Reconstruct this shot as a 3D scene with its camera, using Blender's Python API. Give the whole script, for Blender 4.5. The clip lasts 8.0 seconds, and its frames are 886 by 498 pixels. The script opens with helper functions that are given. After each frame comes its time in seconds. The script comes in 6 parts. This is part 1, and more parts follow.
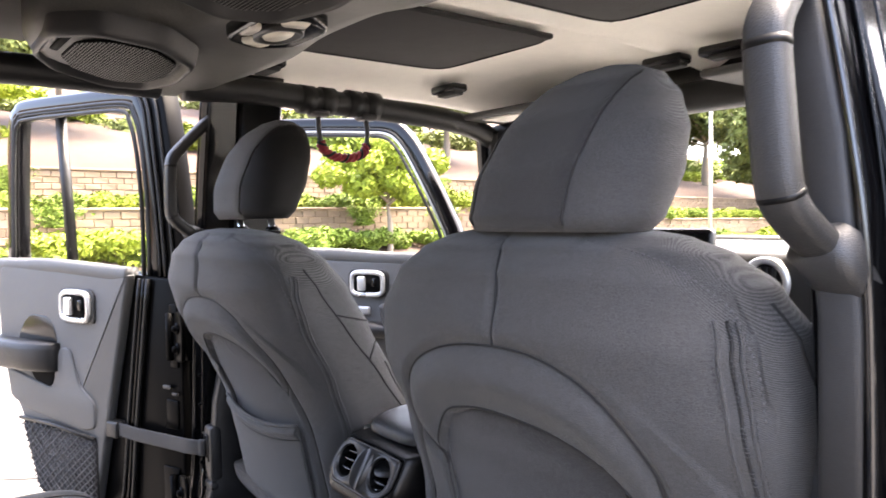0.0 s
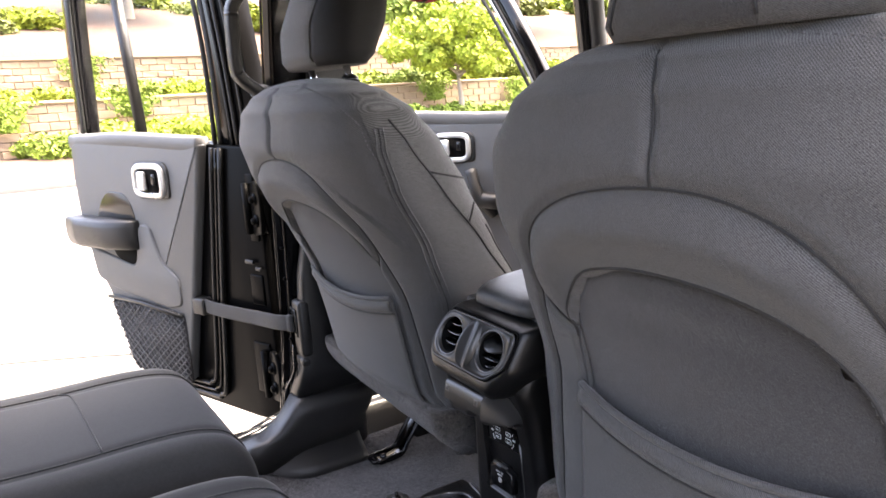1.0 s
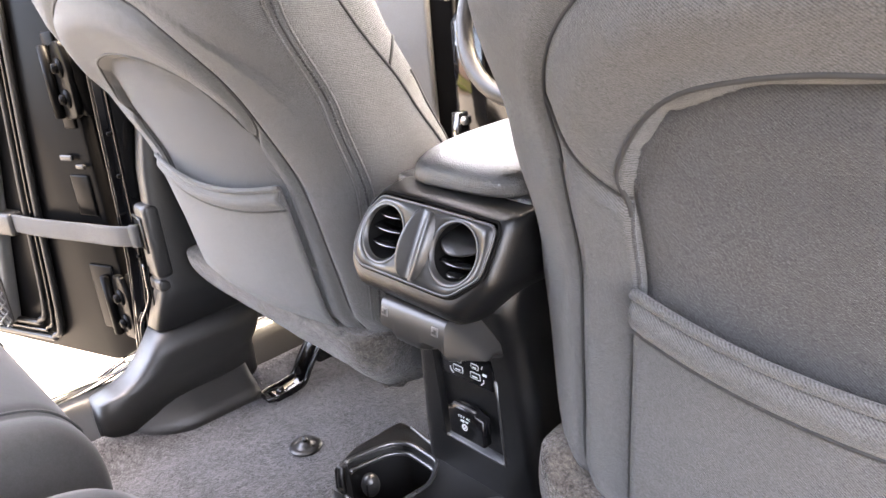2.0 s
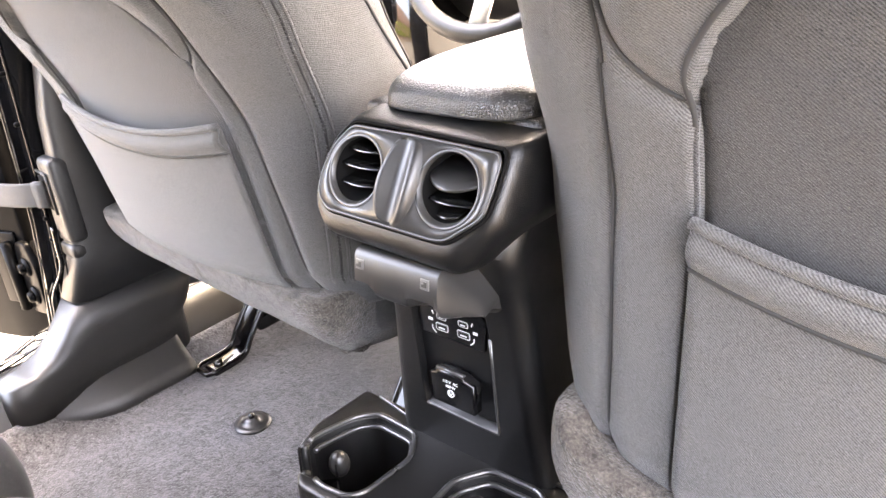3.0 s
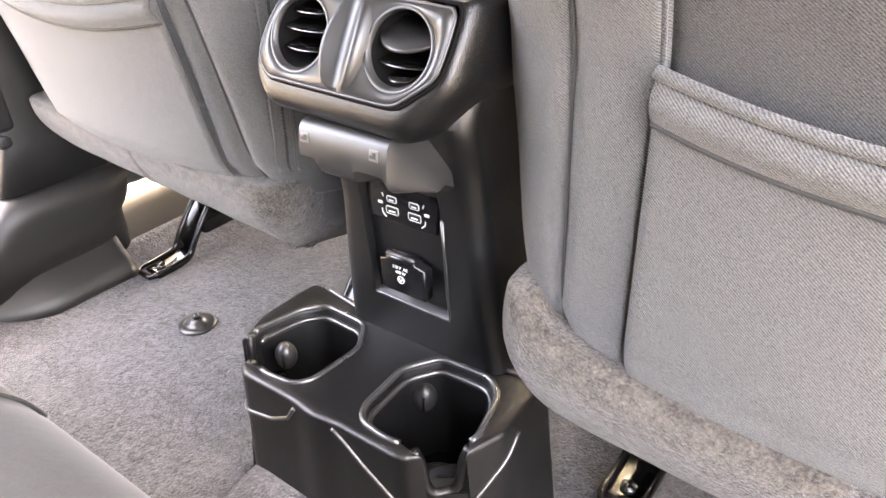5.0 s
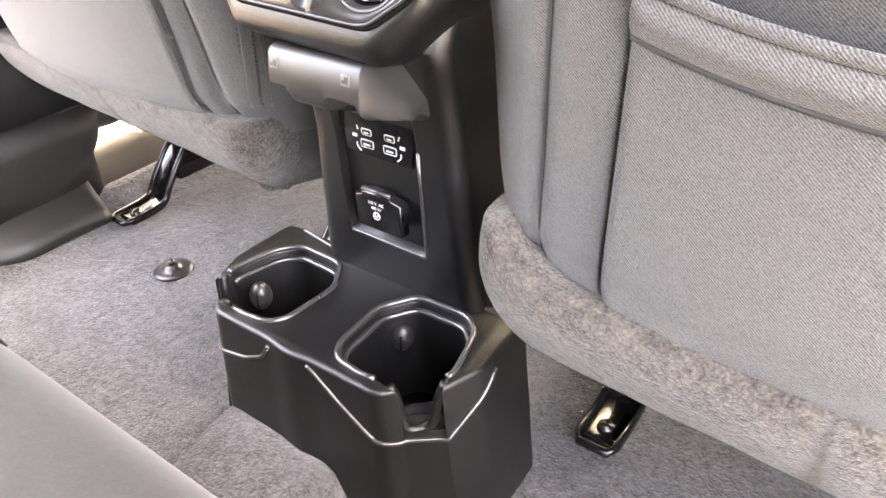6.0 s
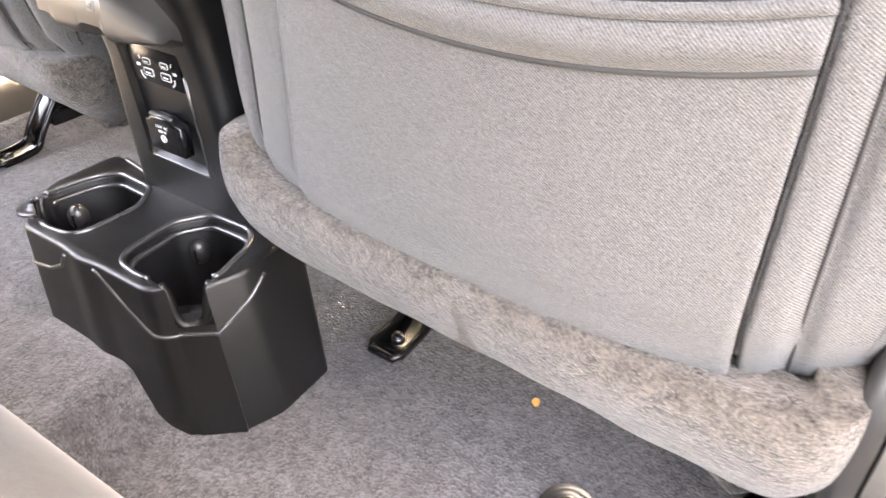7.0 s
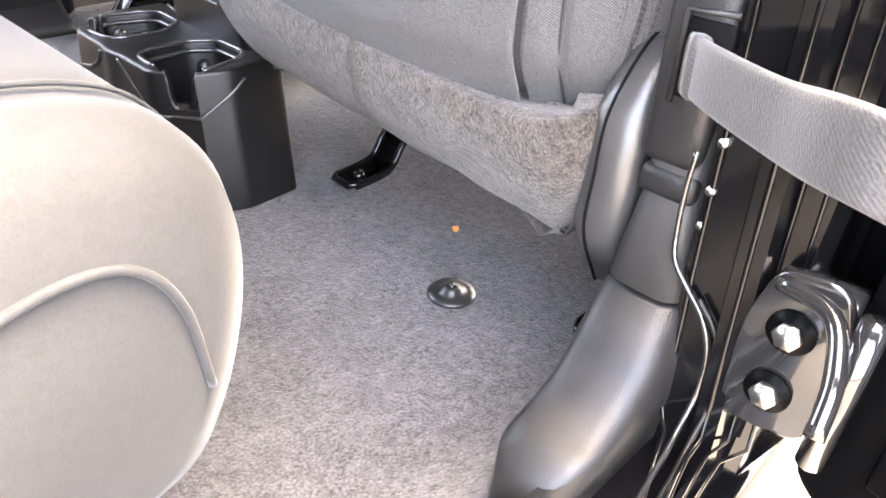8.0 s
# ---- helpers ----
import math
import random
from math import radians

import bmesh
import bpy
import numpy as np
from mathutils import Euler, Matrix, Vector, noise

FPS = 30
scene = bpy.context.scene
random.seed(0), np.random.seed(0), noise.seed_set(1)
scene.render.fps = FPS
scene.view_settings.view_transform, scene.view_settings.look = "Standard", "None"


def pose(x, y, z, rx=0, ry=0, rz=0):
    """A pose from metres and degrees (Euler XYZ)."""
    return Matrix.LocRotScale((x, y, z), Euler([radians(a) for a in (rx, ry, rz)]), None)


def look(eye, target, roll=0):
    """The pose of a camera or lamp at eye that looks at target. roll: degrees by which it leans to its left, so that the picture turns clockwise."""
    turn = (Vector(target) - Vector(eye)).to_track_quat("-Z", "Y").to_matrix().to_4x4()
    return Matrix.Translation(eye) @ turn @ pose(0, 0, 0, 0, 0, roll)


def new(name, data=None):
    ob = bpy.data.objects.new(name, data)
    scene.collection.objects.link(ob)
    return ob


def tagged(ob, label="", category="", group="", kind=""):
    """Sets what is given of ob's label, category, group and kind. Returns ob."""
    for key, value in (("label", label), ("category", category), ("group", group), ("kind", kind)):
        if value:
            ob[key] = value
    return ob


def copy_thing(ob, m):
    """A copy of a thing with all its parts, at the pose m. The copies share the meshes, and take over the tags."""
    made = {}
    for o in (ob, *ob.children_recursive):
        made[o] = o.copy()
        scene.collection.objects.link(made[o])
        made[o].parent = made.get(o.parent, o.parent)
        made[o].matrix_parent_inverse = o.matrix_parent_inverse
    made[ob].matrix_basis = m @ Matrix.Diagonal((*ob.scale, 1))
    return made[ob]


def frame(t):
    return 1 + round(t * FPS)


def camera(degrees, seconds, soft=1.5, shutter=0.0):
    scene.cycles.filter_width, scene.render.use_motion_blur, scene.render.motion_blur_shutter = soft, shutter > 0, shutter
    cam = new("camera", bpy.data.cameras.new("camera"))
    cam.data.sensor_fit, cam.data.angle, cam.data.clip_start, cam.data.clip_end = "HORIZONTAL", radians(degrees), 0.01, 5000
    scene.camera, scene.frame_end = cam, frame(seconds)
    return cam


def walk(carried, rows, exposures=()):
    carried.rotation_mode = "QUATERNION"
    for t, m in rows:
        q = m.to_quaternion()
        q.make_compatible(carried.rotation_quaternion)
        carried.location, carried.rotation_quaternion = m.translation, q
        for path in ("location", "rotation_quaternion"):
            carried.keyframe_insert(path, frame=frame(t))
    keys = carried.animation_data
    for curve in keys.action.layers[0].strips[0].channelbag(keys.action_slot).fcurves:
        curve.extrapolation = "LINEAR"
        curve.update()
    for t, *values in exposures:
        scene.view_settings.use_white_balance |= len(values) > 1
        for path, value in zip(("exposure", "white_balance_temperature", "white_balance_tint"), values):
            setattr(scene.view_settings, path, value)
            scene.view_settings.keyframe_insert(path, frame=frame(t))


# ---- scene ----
from mathutils.bvhtree import BVHTree

LENS_DEG = 62.5
cam = camera(LENS_DEG, 8.0, shutter=0.12)
PATH = [
    (0, (0.988, -0.588, 0.885), (-0.585, 0.644, 0.801), -0.8),
    (0.5, (0.886, -0.514, 0.869), (-0.86, 0.434, 0.636), -1.5),
    (1, (0.811, -0.523, 0.83), (-0.85, 0.512, 0.418), -3.6),
    (1.5, (0.647, -0.484, 0.78), (-0.829, 0.728, 0.187), -5.0),
    (2, (0.484, -0.39, 0.724), (-0.898, 0.863, 0.004), -5.2),
    (3.5, (0.373, -0.364, 0.661), (-0.763, 1.036, -0.206), -3.9),
    (4, (0.375, -0.361, 0.65), (-0.731, 1.032, -0.265), -3.2),
    (4.5, (0.373, -0.363, 0.639), (-0.711, 1.015, -0.324), -2.6),
    (6, (0.378, -0.359, 0.597), (-0.61, 0.984, -0.507), -1.5),
    (6.5, (0.432, -0.331, 0.596), (-0.513, 1.015, -0.542), -1.0),
    (7, (0.595, -0.333, 0.593), (-0.314, 1.025, -0.56), 0.2),
    (7.5, (0.784, -0.404, 0.555), (-0.181, 0.94, -0.569), 2.5),
    (8, (0.891, -0.419, 0.499), (-0.221, 0.819, -0.61), 3.7),
]
EXPOSURES = [(0.0, 3.95, 7200, 13), (0.6, 3.85, 7200, 14), (1.0, 4.2, 7600, 13), (1.5, 5.15, 8000, 13), (2.2, 6.1, 8600, 13), (3.5, 6.45, 9200, 14),
             (6.0, 6.75, 9600, 14), (7.0, 6.5, 9400, 13), (7.5, 6.25, 8900, 14), (8.0, 5.95, 8200, 12)]
walk(cam, [(t, look(eye, target, roll)) for t, eye, target, roll in PATH], EXPOSURES)

# ---- light: bright hazy day, sun high and soft ----
SUN_EL, SUN_AZ = 64.0, 14.0          # azimuth from +y towards +x
world = bpy.data.worlds.new("sky")
scene.world = world
world.use_nodes = True
wt = world.node_tree
sky = wt.nodes.new("ShaderNodeTexSky")
sky.sky_type, sky.sun_disc = "NISHITA", False
sky.sun_elevation, sky.sun_rotation = radians(SUN_EL), radians(SUN_AZ)
sky.air_density, sky.dust_density, sky.ozone_density = 0.6, 6.0, 0.6
wt.links.new(sky.outputs[0], wt.nodes["Background"].inputs[0])
wt.nodes["Background"].inputs[1].default_value = 0.23
sun = new("sun", bpy.data.lights.new("sun", "SUN"))
sun.data.energy, sun.data.angle, sun.data.color = 1.4, radians(50), (1.0, 0.962, 0.905)
sun.matrix_world = look((0, 0, 0), (-math.sin(radians(SUN_AZ)) * math.cos(radians(SUN_EL)), -math.cos(radians(SUN_AZ)) * math.cos(radians(SUN_EL)), -math.sin(radians(SUN_EL))))


# ---- materials ----
def material(name, colour, rough=0.6, metal=0.0, scale=60.0, vary=0.25, bump=0.2, bump_scale=None, kind="noise",
             big=0.15, coat=0.0, sheen=0.0, spec=0.5, spot=None, dist=0.002, axis=(1, 1, 1), random_tone=0.0):
    """Base colour with fine grain, broad unevenness, roughness wear and relief."""
    m = bpy.data.materials.new(name)
    m.use_nodes = True
    nt = m.node_tree
    bs = nt.nodes["Principled BSDF"]
    tc = nt.nodes.new("ShaderNodeTexCoord")
    mp = nt.nodes.new("ShaderNodeMapping")
    mp.inputs["Scale"].default_value = axis
    nt.links.new(tc.outputs["Object"], mp.inputs[0])

    def noise_node(s, detail=4.0, r=0.6):
        n = nt.nodes.new("ShaderNodeTexNoise")
        n.inputs["Scale"].default_value, n.inputs["Detail"].default_value, n.inputs["Roughness"].default_value = s, detail, r
        nt.links.new(mp.outputs[0], n.inputs["Vector"])
        return n.outputs["Fac"]

    def maths(op, a, b):
        n = nt.nodes.new("ShaderNodeMath")
        n.operation = op
        for i, v in enumerate((a, b)):
            if isinstance(v, (int, float)):
                n.inputs[i].default_value = v
            else:
                nt.links.new(v, n.inputs[i])
        return n.outputs[0]

    fine, broad = noise_node(scale), noise_node(max(scale / 14, 1.2), 3.0)
    if kind == "weave":
        # threads: streaky noise along two slanting directions, uneven as spun yarn is
        threads = []
        for turn, tilt, finer in ((58, 25, 1.0), (-32, -20, 1.3)):
            turned, stretched = nt.nodes.new("ShaderNodeMapping"), nt.nodes.new("ShaderNodeMapping")
            turned.inputs["Rotation"].default_value = (0, radians(turn), radians(tilt))
            stretched.inputs["Scale"].default_value = (1.0, 0.6, 0.34)
            nt.links.new(mp.outputs[0], turned.inputs[0])
            nt.links.new(turned.outputs[0], stretched.inputs[0])
            n = nt.nodes.new("ShaderNodeTexNoise")
            n.inputs["Scale"].default_value, n.inputs["Detail"].default_value = (bump_scale or scale) * 6.5 * finer, 1.0
            nt.links.new(stretched.outputs[0], n.inputs["Vector"])
            threads.append(maths("ADD", maths("MULTIPLY", maths("SUBTRACT", n.outputs["Fac"], 0.5), 2.4), 0.5))
        relief = maths("ADD", maths("MULTIPLY", threads[0], 0.6), maths("MULTIPLY", threads[1], 0.4))
        w = nt.nodes.new("ShaderNodeTexWave")
        w.wave_type, w.bands_direction = "BANDS", "X"
        w.inputs["Scale"].default_value, w.inputs["Distortion"].default_value, w.inputs["Detail Scale"].default_value = bump_scale or scale, 2.2, 3.0
        ribs = nt.nodes.new("ShaderNodeMapping")
        ribs.inputs["Rotation"].default_value = (0, radians(52), 0)
        squash = nt.nodes.new("ShaderNodeMapping")
        squash.inputs["Scale"].default_value = (1.0, 0.12, 1.0)
        nt.links.new(mp.outputs[0], squash.inputs[0])
        nt.links.new(squash.outputs[0], ribs.inputs[0])
        nt.links.new(ribs.outputs[0], w.inputs["Vector"])
        tone_src = maths("ADD", maths("MULTIPLY", relief, 0.45), maths("MULTIPLY", w.outputs["Fac"], 0.55))
    elif kind == "leather":
        v = nt.nodes.new("ShaderNodeTexVoronoi")
        v.feature = "DISTANCE_TO_EDGE"
        v.inputs["Scale"].default_value = bump_scale or scale
        nt.links.new(mp.outputs[0], v.inputs["Vector"])
        edge = nt.nodes.new("ShaderNodeMapRange")
        edge.inputs["From Max"].default_value = 0.25
        nt.links.new(v.outputs["Distance"], edge.inputs["Value"])
        relief, tone_src = maths("ADD", edge.outputs[0], maths("MULTIPLY", fine, 0.4)), fine
    elif kind == "pile":
        relief = maths("ADD", maths("MULTIPLY", fine, 0.7), maths("MULTIPLY", noise_node(scale * 0.3), 0.5))
        tone_src = maths("ADD", maths("MULTIPLY", maths("SUBTRACT", relief, 0.6), 1.9), 0.5)
    else:
        relief = noise_node(bump_scale, 5.0) if bump_scale else fine
        tone_src = fine
    tone = maths("ADD", maths("MULTIPLY", maths("SUBTRACT", tone_src, 0.5), 2 * vary),
                 maths("MULTIPLY", maths("SUBTRACT", broad, 0.5), 2 * big))
    if random_tone:
        info = nt.nodes.new("ShaderNodeObjectInfo")
        tone = maths("ADD", tone, maths("MULTIPLY", maths("SUBTRACT", info.outputs["Random"], 0.5), random_tone))
        isle = nt.nodes.new("ShaderNodeNewGeometry")
        tone = maths("ADD", tone, maths("MULTIPLY", maths("SUBTRACT", isle.outputs["Random Per Island"], 0.5), random_tone))
    tone = maths("ADD", tone, 1.0)
    mul = nt.nodes.new("ShaderNodeMix")
    mul.data_type, mul.blend_type = "RGBA", "MULTIPLY"
    mul.inputs[0].default_value = 1.0
    mul.inputs[6].default_value = (*colour, 1)
    nt.links.new(tone, mul.inputs[7])
    base = mul.outputs[2]
    if spot:
        colour2, size, low, high = spot
        mr = nt.nodes.new("ShaderNodeMapRange")
        mr.inputs["From Min"].default_value, mr.inputs["From Max"].default_value = low, high
        nt.links.new(noise_node(size, 5.0), mr.inputs["Value"])
        mx = nt.nodes.new("ShaderNodeMix")
        mx.data_type = "RGBA"
        nt.links.new(mr.outputs[0], mx.inputs[0])
        nt.links.new(base, mx.inputs[6])
        mx.inputs[7].default_value = (*colour2, 1)
        base = mx.outputs[2]
    nt.links.new(base, bs.inputs["Base Color"])
    bs.inputs["Metallic"].default_value = metal
    nt.links.new(maths("ADD", rough - 0.08, maths("MULTIPLY", broad, 0.16)), bs.inputs["Roughness"])
    bs.inputs["Coat Weight"].default_value, bs.inputs["Coat Roughness"].default_value = coat, 0.04
    bs.inputs["Sheen Weight"].default_value, bs.inputs["Sheen Roughness"].default_value = sheen, 0.4
    bs.inputs["Specular IOR Level"].default_value = spec
    if bump:
        b = nt.nodes.new("ShaderNodeBump")
        b.inputs["Strength"].default_value, b.inputs["Distance"].default_value = bump, dist
        nt.links.new(relief, b.inputs["Height"])
        nt.links.new(b.outputs[0], bs.inputs["Normal"])
    return m


M = {}
M["cover"] = material("charcoal seat cover fabric", (0.054, 0.0533, 0.052), 0.8, kind="weave", scale=1000, bump_scale=215, vary=0.95, big=0.14, bump=0.8, dist=0.0008, sheen=0.14, spec=0.3)
M["insert"] = material("dark twill seat insert", (0.034, 0.0334, 0.0332), 0.85, kind="weave", scale=900, bump_scale=215, vary=1.0, big=0.14, bump=0.8, dist=0.0009, sheen=0.2, spec=0.2)
M["cushion"] = material("grey seat cushion cloth", (0.0225, 0.0234, 0.0246), 0.85, kind="pile", scale=620, vary=0.22, big=0.12, bump=0.25, dist=0.0006, sheen=0.12, spec=0.2)
M["felt"] = material("fuzzy grey felt", (0.057, 0.050, 0.043), 0.95, kind="pile", scale=420, vary=1.1, big=0.45, bump=1.0, dist=0.004, sheen=0.22, spec=0.1)
M["carpet"] = material("charcoal carpet pile", (0.054, 0.053, 0.0555), 0.97, kind="pile", scale=330, vary=1.15, big=0.5, bump=1.0, dist=0.005, sheen=0.2, spec=0.1,
                       spot=((0.034, 0.033, 0.035), 38.0, 0.52, 0.78))
# dark headrest panel of the far seat, deepened by shade in its colour
M["headcloth"] = material("black headrest cloth, shade in colour", (0.009, 0.0089, 0.0088), 0.8, scale=900, vary=0.25, big=0.12, bump=0.15, dist=0.0005, spec=0.2)
M["thread"] = material("grey seam thread", (0.085, 0.084, 0.082), 0.8, bump=0, scale=900, vary=0.3)
M["seamline"] = material("dark seam thread", (0.014, 0.0138, 0.0135), 0.85, bump=0, scale=900, vary=0.3)
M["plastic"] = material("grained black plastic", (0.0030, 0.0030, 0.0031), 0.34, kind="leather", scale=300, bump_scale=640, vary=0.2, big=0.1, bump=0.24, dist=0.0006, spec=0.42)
# edge beads: same black plastic, paler so that highlights are in the colour
M["bead"] = material("black plastic edge, painted highlight", (0.020, 0.020, 0.020), 0.30, scale=300, vary=0.2, bump=0.1, spec=0.8)
M["vinyl"] = material("padded black vinyl", (0.014, 0.014, 0.014), 0.36, kind="leather", scale=300, bump_scale=420, vary=0.2, big=0.1, bump=0.4, dist=0.0009, spec=0.65)
M["smooth"] = material("satin black plastic", (0.004, 0.004, 0.0042), 0.20, scale=220, vary=0.2, bump=0.04, big=0.1, spec=0.35)
M["bezel"] = material("dark satin bezel plastic", (0.018, 0.0178, 0.0175), 0.40, metal=0.0, scale=900, vary=0.15, bump=0.15, dist=0.0003, spec=0.5)
M["pod"] = material("grey smooth plastic", (0.012, 0.0118, 0.0116), 0.38, scale=600, vary=0.12, bump=0.08, dist=0.0004)
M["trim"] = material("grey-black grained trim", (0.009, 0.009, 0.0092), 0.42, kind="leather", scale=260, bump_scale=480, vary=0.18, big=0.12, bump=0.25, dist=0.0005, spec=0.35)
M["housing"] = material("grey moulded roof plastic", (0.085, 0.083, 0.078), 0.5, kind="leather", scale=220, bump_scale=420, vary=0.25, big=0.22, bump=0.2, dist=0.0006, spec=0.4)
# lighter copy of the trim plastic, with light from the open door in its colour
M["pillartrim"] = material("pillar plastic, door light in tone", (0.026, 0.026, 0.0262), 0.48, kind="leather", scale=260, bump_scale=480, vary=0.18, big=0.14, bump=0.22, dist=0.0005, spec=0.4)
M["shield"] = material("satin grey seat plastic", (0.034, 0.0338, 0.033), 0.32, kind="leather", scale=260, bump_scale=480, vary=0.15, big=0.12, bump=0.15, dist=0.0005, spec=0.6)
# near grab handle: side light is mixed into the base colour
M["grip"] = material("soft grip rubber, lit tone", (0.026, 0.026, 0.0258), 0.42, kind="leather", scale=260, bump_scale=380, vary=0.18, big=0.12, bump=0.3, dist=0.0006)
M["foot"] = material("satin grey-black sill plastic", (0.010, 0.010, 0.0101), 0.40, kind="leather", scale=260, bump_scale=520, vary=0.18, big=0.14, bump=0.22, dist=0.0005, spec=0.42)
M["doortrim"] = material("dark grey door trim", (0.064, 0.064, 0.063), 0.55, kind="leather", scale=260, bump_scale=420, vary=0.14, big=0.1, bump=0.25, dist=0.0006, spec=0.4)
M["paint"] = material("gloss black car paint", (0.0022, 0.0022, 0.0025), 0.085, scale=40, vary=0.2, bump=0.0, spec=0.3, spot=((0.010, 0.009, 0.008), 90.0, 0.70, 0.9))
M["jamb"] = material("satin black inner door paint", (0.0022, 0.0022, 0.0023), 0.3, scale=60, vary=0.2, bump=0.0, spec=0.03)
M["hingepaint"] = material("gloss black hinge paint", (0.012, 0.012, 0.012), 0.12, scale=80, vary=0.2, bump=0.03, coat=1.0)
M["rubber"] = material("black rubber seal", (0.004, 0.004, 0.004), 0.42, scale=160, vary=0.25, bump=0.05, spec=0.3)
M["chrome"] = material("bright chrome", (0.75, 0.76, 0.77), 0.14, metal=1.0, scale=120, vary=0.05, bump=0.0)
M["silver"] = material("satin silver plastic", (0.55, 0.55, 0.54), 0.3, metal=0.7, scale=300, vary=0.05, bump=0.0)
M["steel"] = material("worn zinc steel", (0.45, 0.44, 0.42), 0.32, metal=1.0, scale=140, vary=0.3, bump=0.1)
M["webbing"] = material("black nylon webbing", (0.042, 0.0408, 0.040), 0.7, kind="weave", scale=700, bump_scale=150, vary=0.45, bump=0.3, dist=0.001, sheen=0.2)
# shaded copy of the black webbing, for the far door strap
M["darkweb"] = material("nylon webbing, shade in colour", (0.014, 0.014, 0.0142), 0.75, kind="weave", scale=700, bump_scale=150, vary=0.4, bump=0.3, dist=0.001)
M["liner"] = material("cream headliner cloth", (0.88, 0.85, 0.78), 0.9, scale=400, vary=0.08, big=0.06, bump=0.2, dist=0.001)
M["black"] = material("matt black cloth panel", (0.014, 0.013, 0.014), 0.9, scale=400, vary=0.3, bump=0.3)
M["void"] = material("dark hollow", (0.003, 0.003, 0.003), 0.8, scale=50, vary=0.2, bump=0, spec=0.05)
M["red"] = material("red paracord", (0.17, 0.008, 0.016), 0.75, scale=500, vary=0.4, bump=0.5)
M["white"] = material("white printing", (0.42, 0.42, 0.41), 0.6, scale=300, vary=0.05, bump=0)
M["mark"] = material("pale grey printing", (0.075, 0.074, 0.071), 0.5, scale=300, vary=0.1, bump=0)
M["slatedge"] = material("glossy black vent slat", (0.006, 0.006, 0.006), 0.22, scale=300, vary=0.1, bump=0.0, spec=0.8)
M["lamp"] = material("clear lamp lens", (0.70, 0.66, 0.56), 0.2, scale=200, vary=0.1, bump=0.1)
M["orange"] = material("orange crumb", (0.55, 0.22, 0.04), 0.7, scale=500, vary=0.3, bump=0.2)
M["concrete"] = material("pale worn concrete", (0.100, 0.0965, 0.0915), 0.85, spec=0.15, scale=26, vary=0.14, big=0.12, bump=0.25, dist=0.004, spot=((0.078, 0.075, 0.070), 3.0, 0.6, 0.85))
M["tar"] = material("crack sealing tar", (0.036, 0.033, 0.029), 0.8, scale=30, vary=0.3, bump=0.2)
M["stone"] = material("tan wall block", (0.185, 0.130, 0.086), 0.9, scale=14, vary=0.18, big=0.12, bump=0.5, dist=0.015, random_tone=0.26)
M["mulch"] = material("red-brown bark mulch", (0.050, 0.026, 0.016), 0.95, scale=9, vary=0.5, big=0.3, bump=0.8, dist=0.05, spot=((0.032, 0.021, 0.014), 2.0, 0.5, 0.7))
M["leaf"] = material("bright green leaves", (0.165, 0.205, 0.024), 0.6, scale=3, vary=0.3, big=0.2, bump=0, spec=0.15, random_tone=0.7)
M["leaf2"] = material("mid green leaves", (0.115, 0.160, 0.024), 0.6, scale=3, vary=0.3, big=0.2, bump=0, spec=0.15, random_tone=0.7)
M["leaf3"] = material("dull green leaves", (0.115, 0.138, 0.040), 0.65, scale=3, vary=0.3, big=0.2, bump=0, spec=0.15, random_tone=0.7)
M["bark"] = material("grey bark", (0.22, 0.18, 0.14), 0.9, scale=20, vary=0.4, bump=0.6, dist=0.01)
M["pole"] = material("galvanised lamp pole", (0.55, 0.55, 0.54), 0.5, metal=0.3, scale=20, vary=0.1, bump=0)
M["fence"] = material("white painted fence", (0.72, 0.71, 0.68), 0.6, scale=20, vary=0.1, bump=0)


def glass_material():
    m = bpy.data.materials.new("clear car glass")
    m.use_nodes = True
    nt = m.node_tree
    bs = nt.nodes["Principled BSDF"]
    bs.inputs["Base Color"].default_value = (0.93, 0.96, 0.94, 1)
    bs.inputs["Transmission Weight"].default_value, bs.inputs["Roughness"].default_value, bs.inputs["IOR"].default_value = 1.0, 0.0, 1.05
    return m


M["glass"] = glass_material()


# ---- mesh helpers ----
def part(name, bm, mat, parent=None, label="", smooth=True, at=None):
    """One mesh object from a bmesh; under a parent, or top-level."""
    me = bpy.data.meshes.new(name)
    if smooth:
        for f in bm.faces:
            f.smooth = True
    bm.to_mesh(me)
    bm.free()
    for one in (mat if isinstance(mat, (list, tuple)) else [mat]):
        me.materials.append(M[one])
    ob = new(name, me)
    if smooth == "angle":
        sharp(me)
    if parent is not None:
        ob.parent = parent
    if at is not None:
        ob.matrix_basis = at
    if label:
        tagged(ob, label)
    return ob


def sharp(me, degrees=35):
    """Marks edges sharper than an angle, so that smooth shading keeps them crisp."""
    b = bmesh.new()
    b.from_mesh(me)
    for e in b.edges:
        if len(e.link_faces) == 2 and e.calc_face_angle(0) > radians(degrees):
            e.smooth = False
    b.to_mesh(me)
    b.free()


def thing(name, label, category, m=None, group="", kind=""):
    ob = new(name)
    ob.empty_display_size = 0.05
    if m is not None:
        ob.matrix_basis = m
    return tagged(ob, label, category, group, kind)


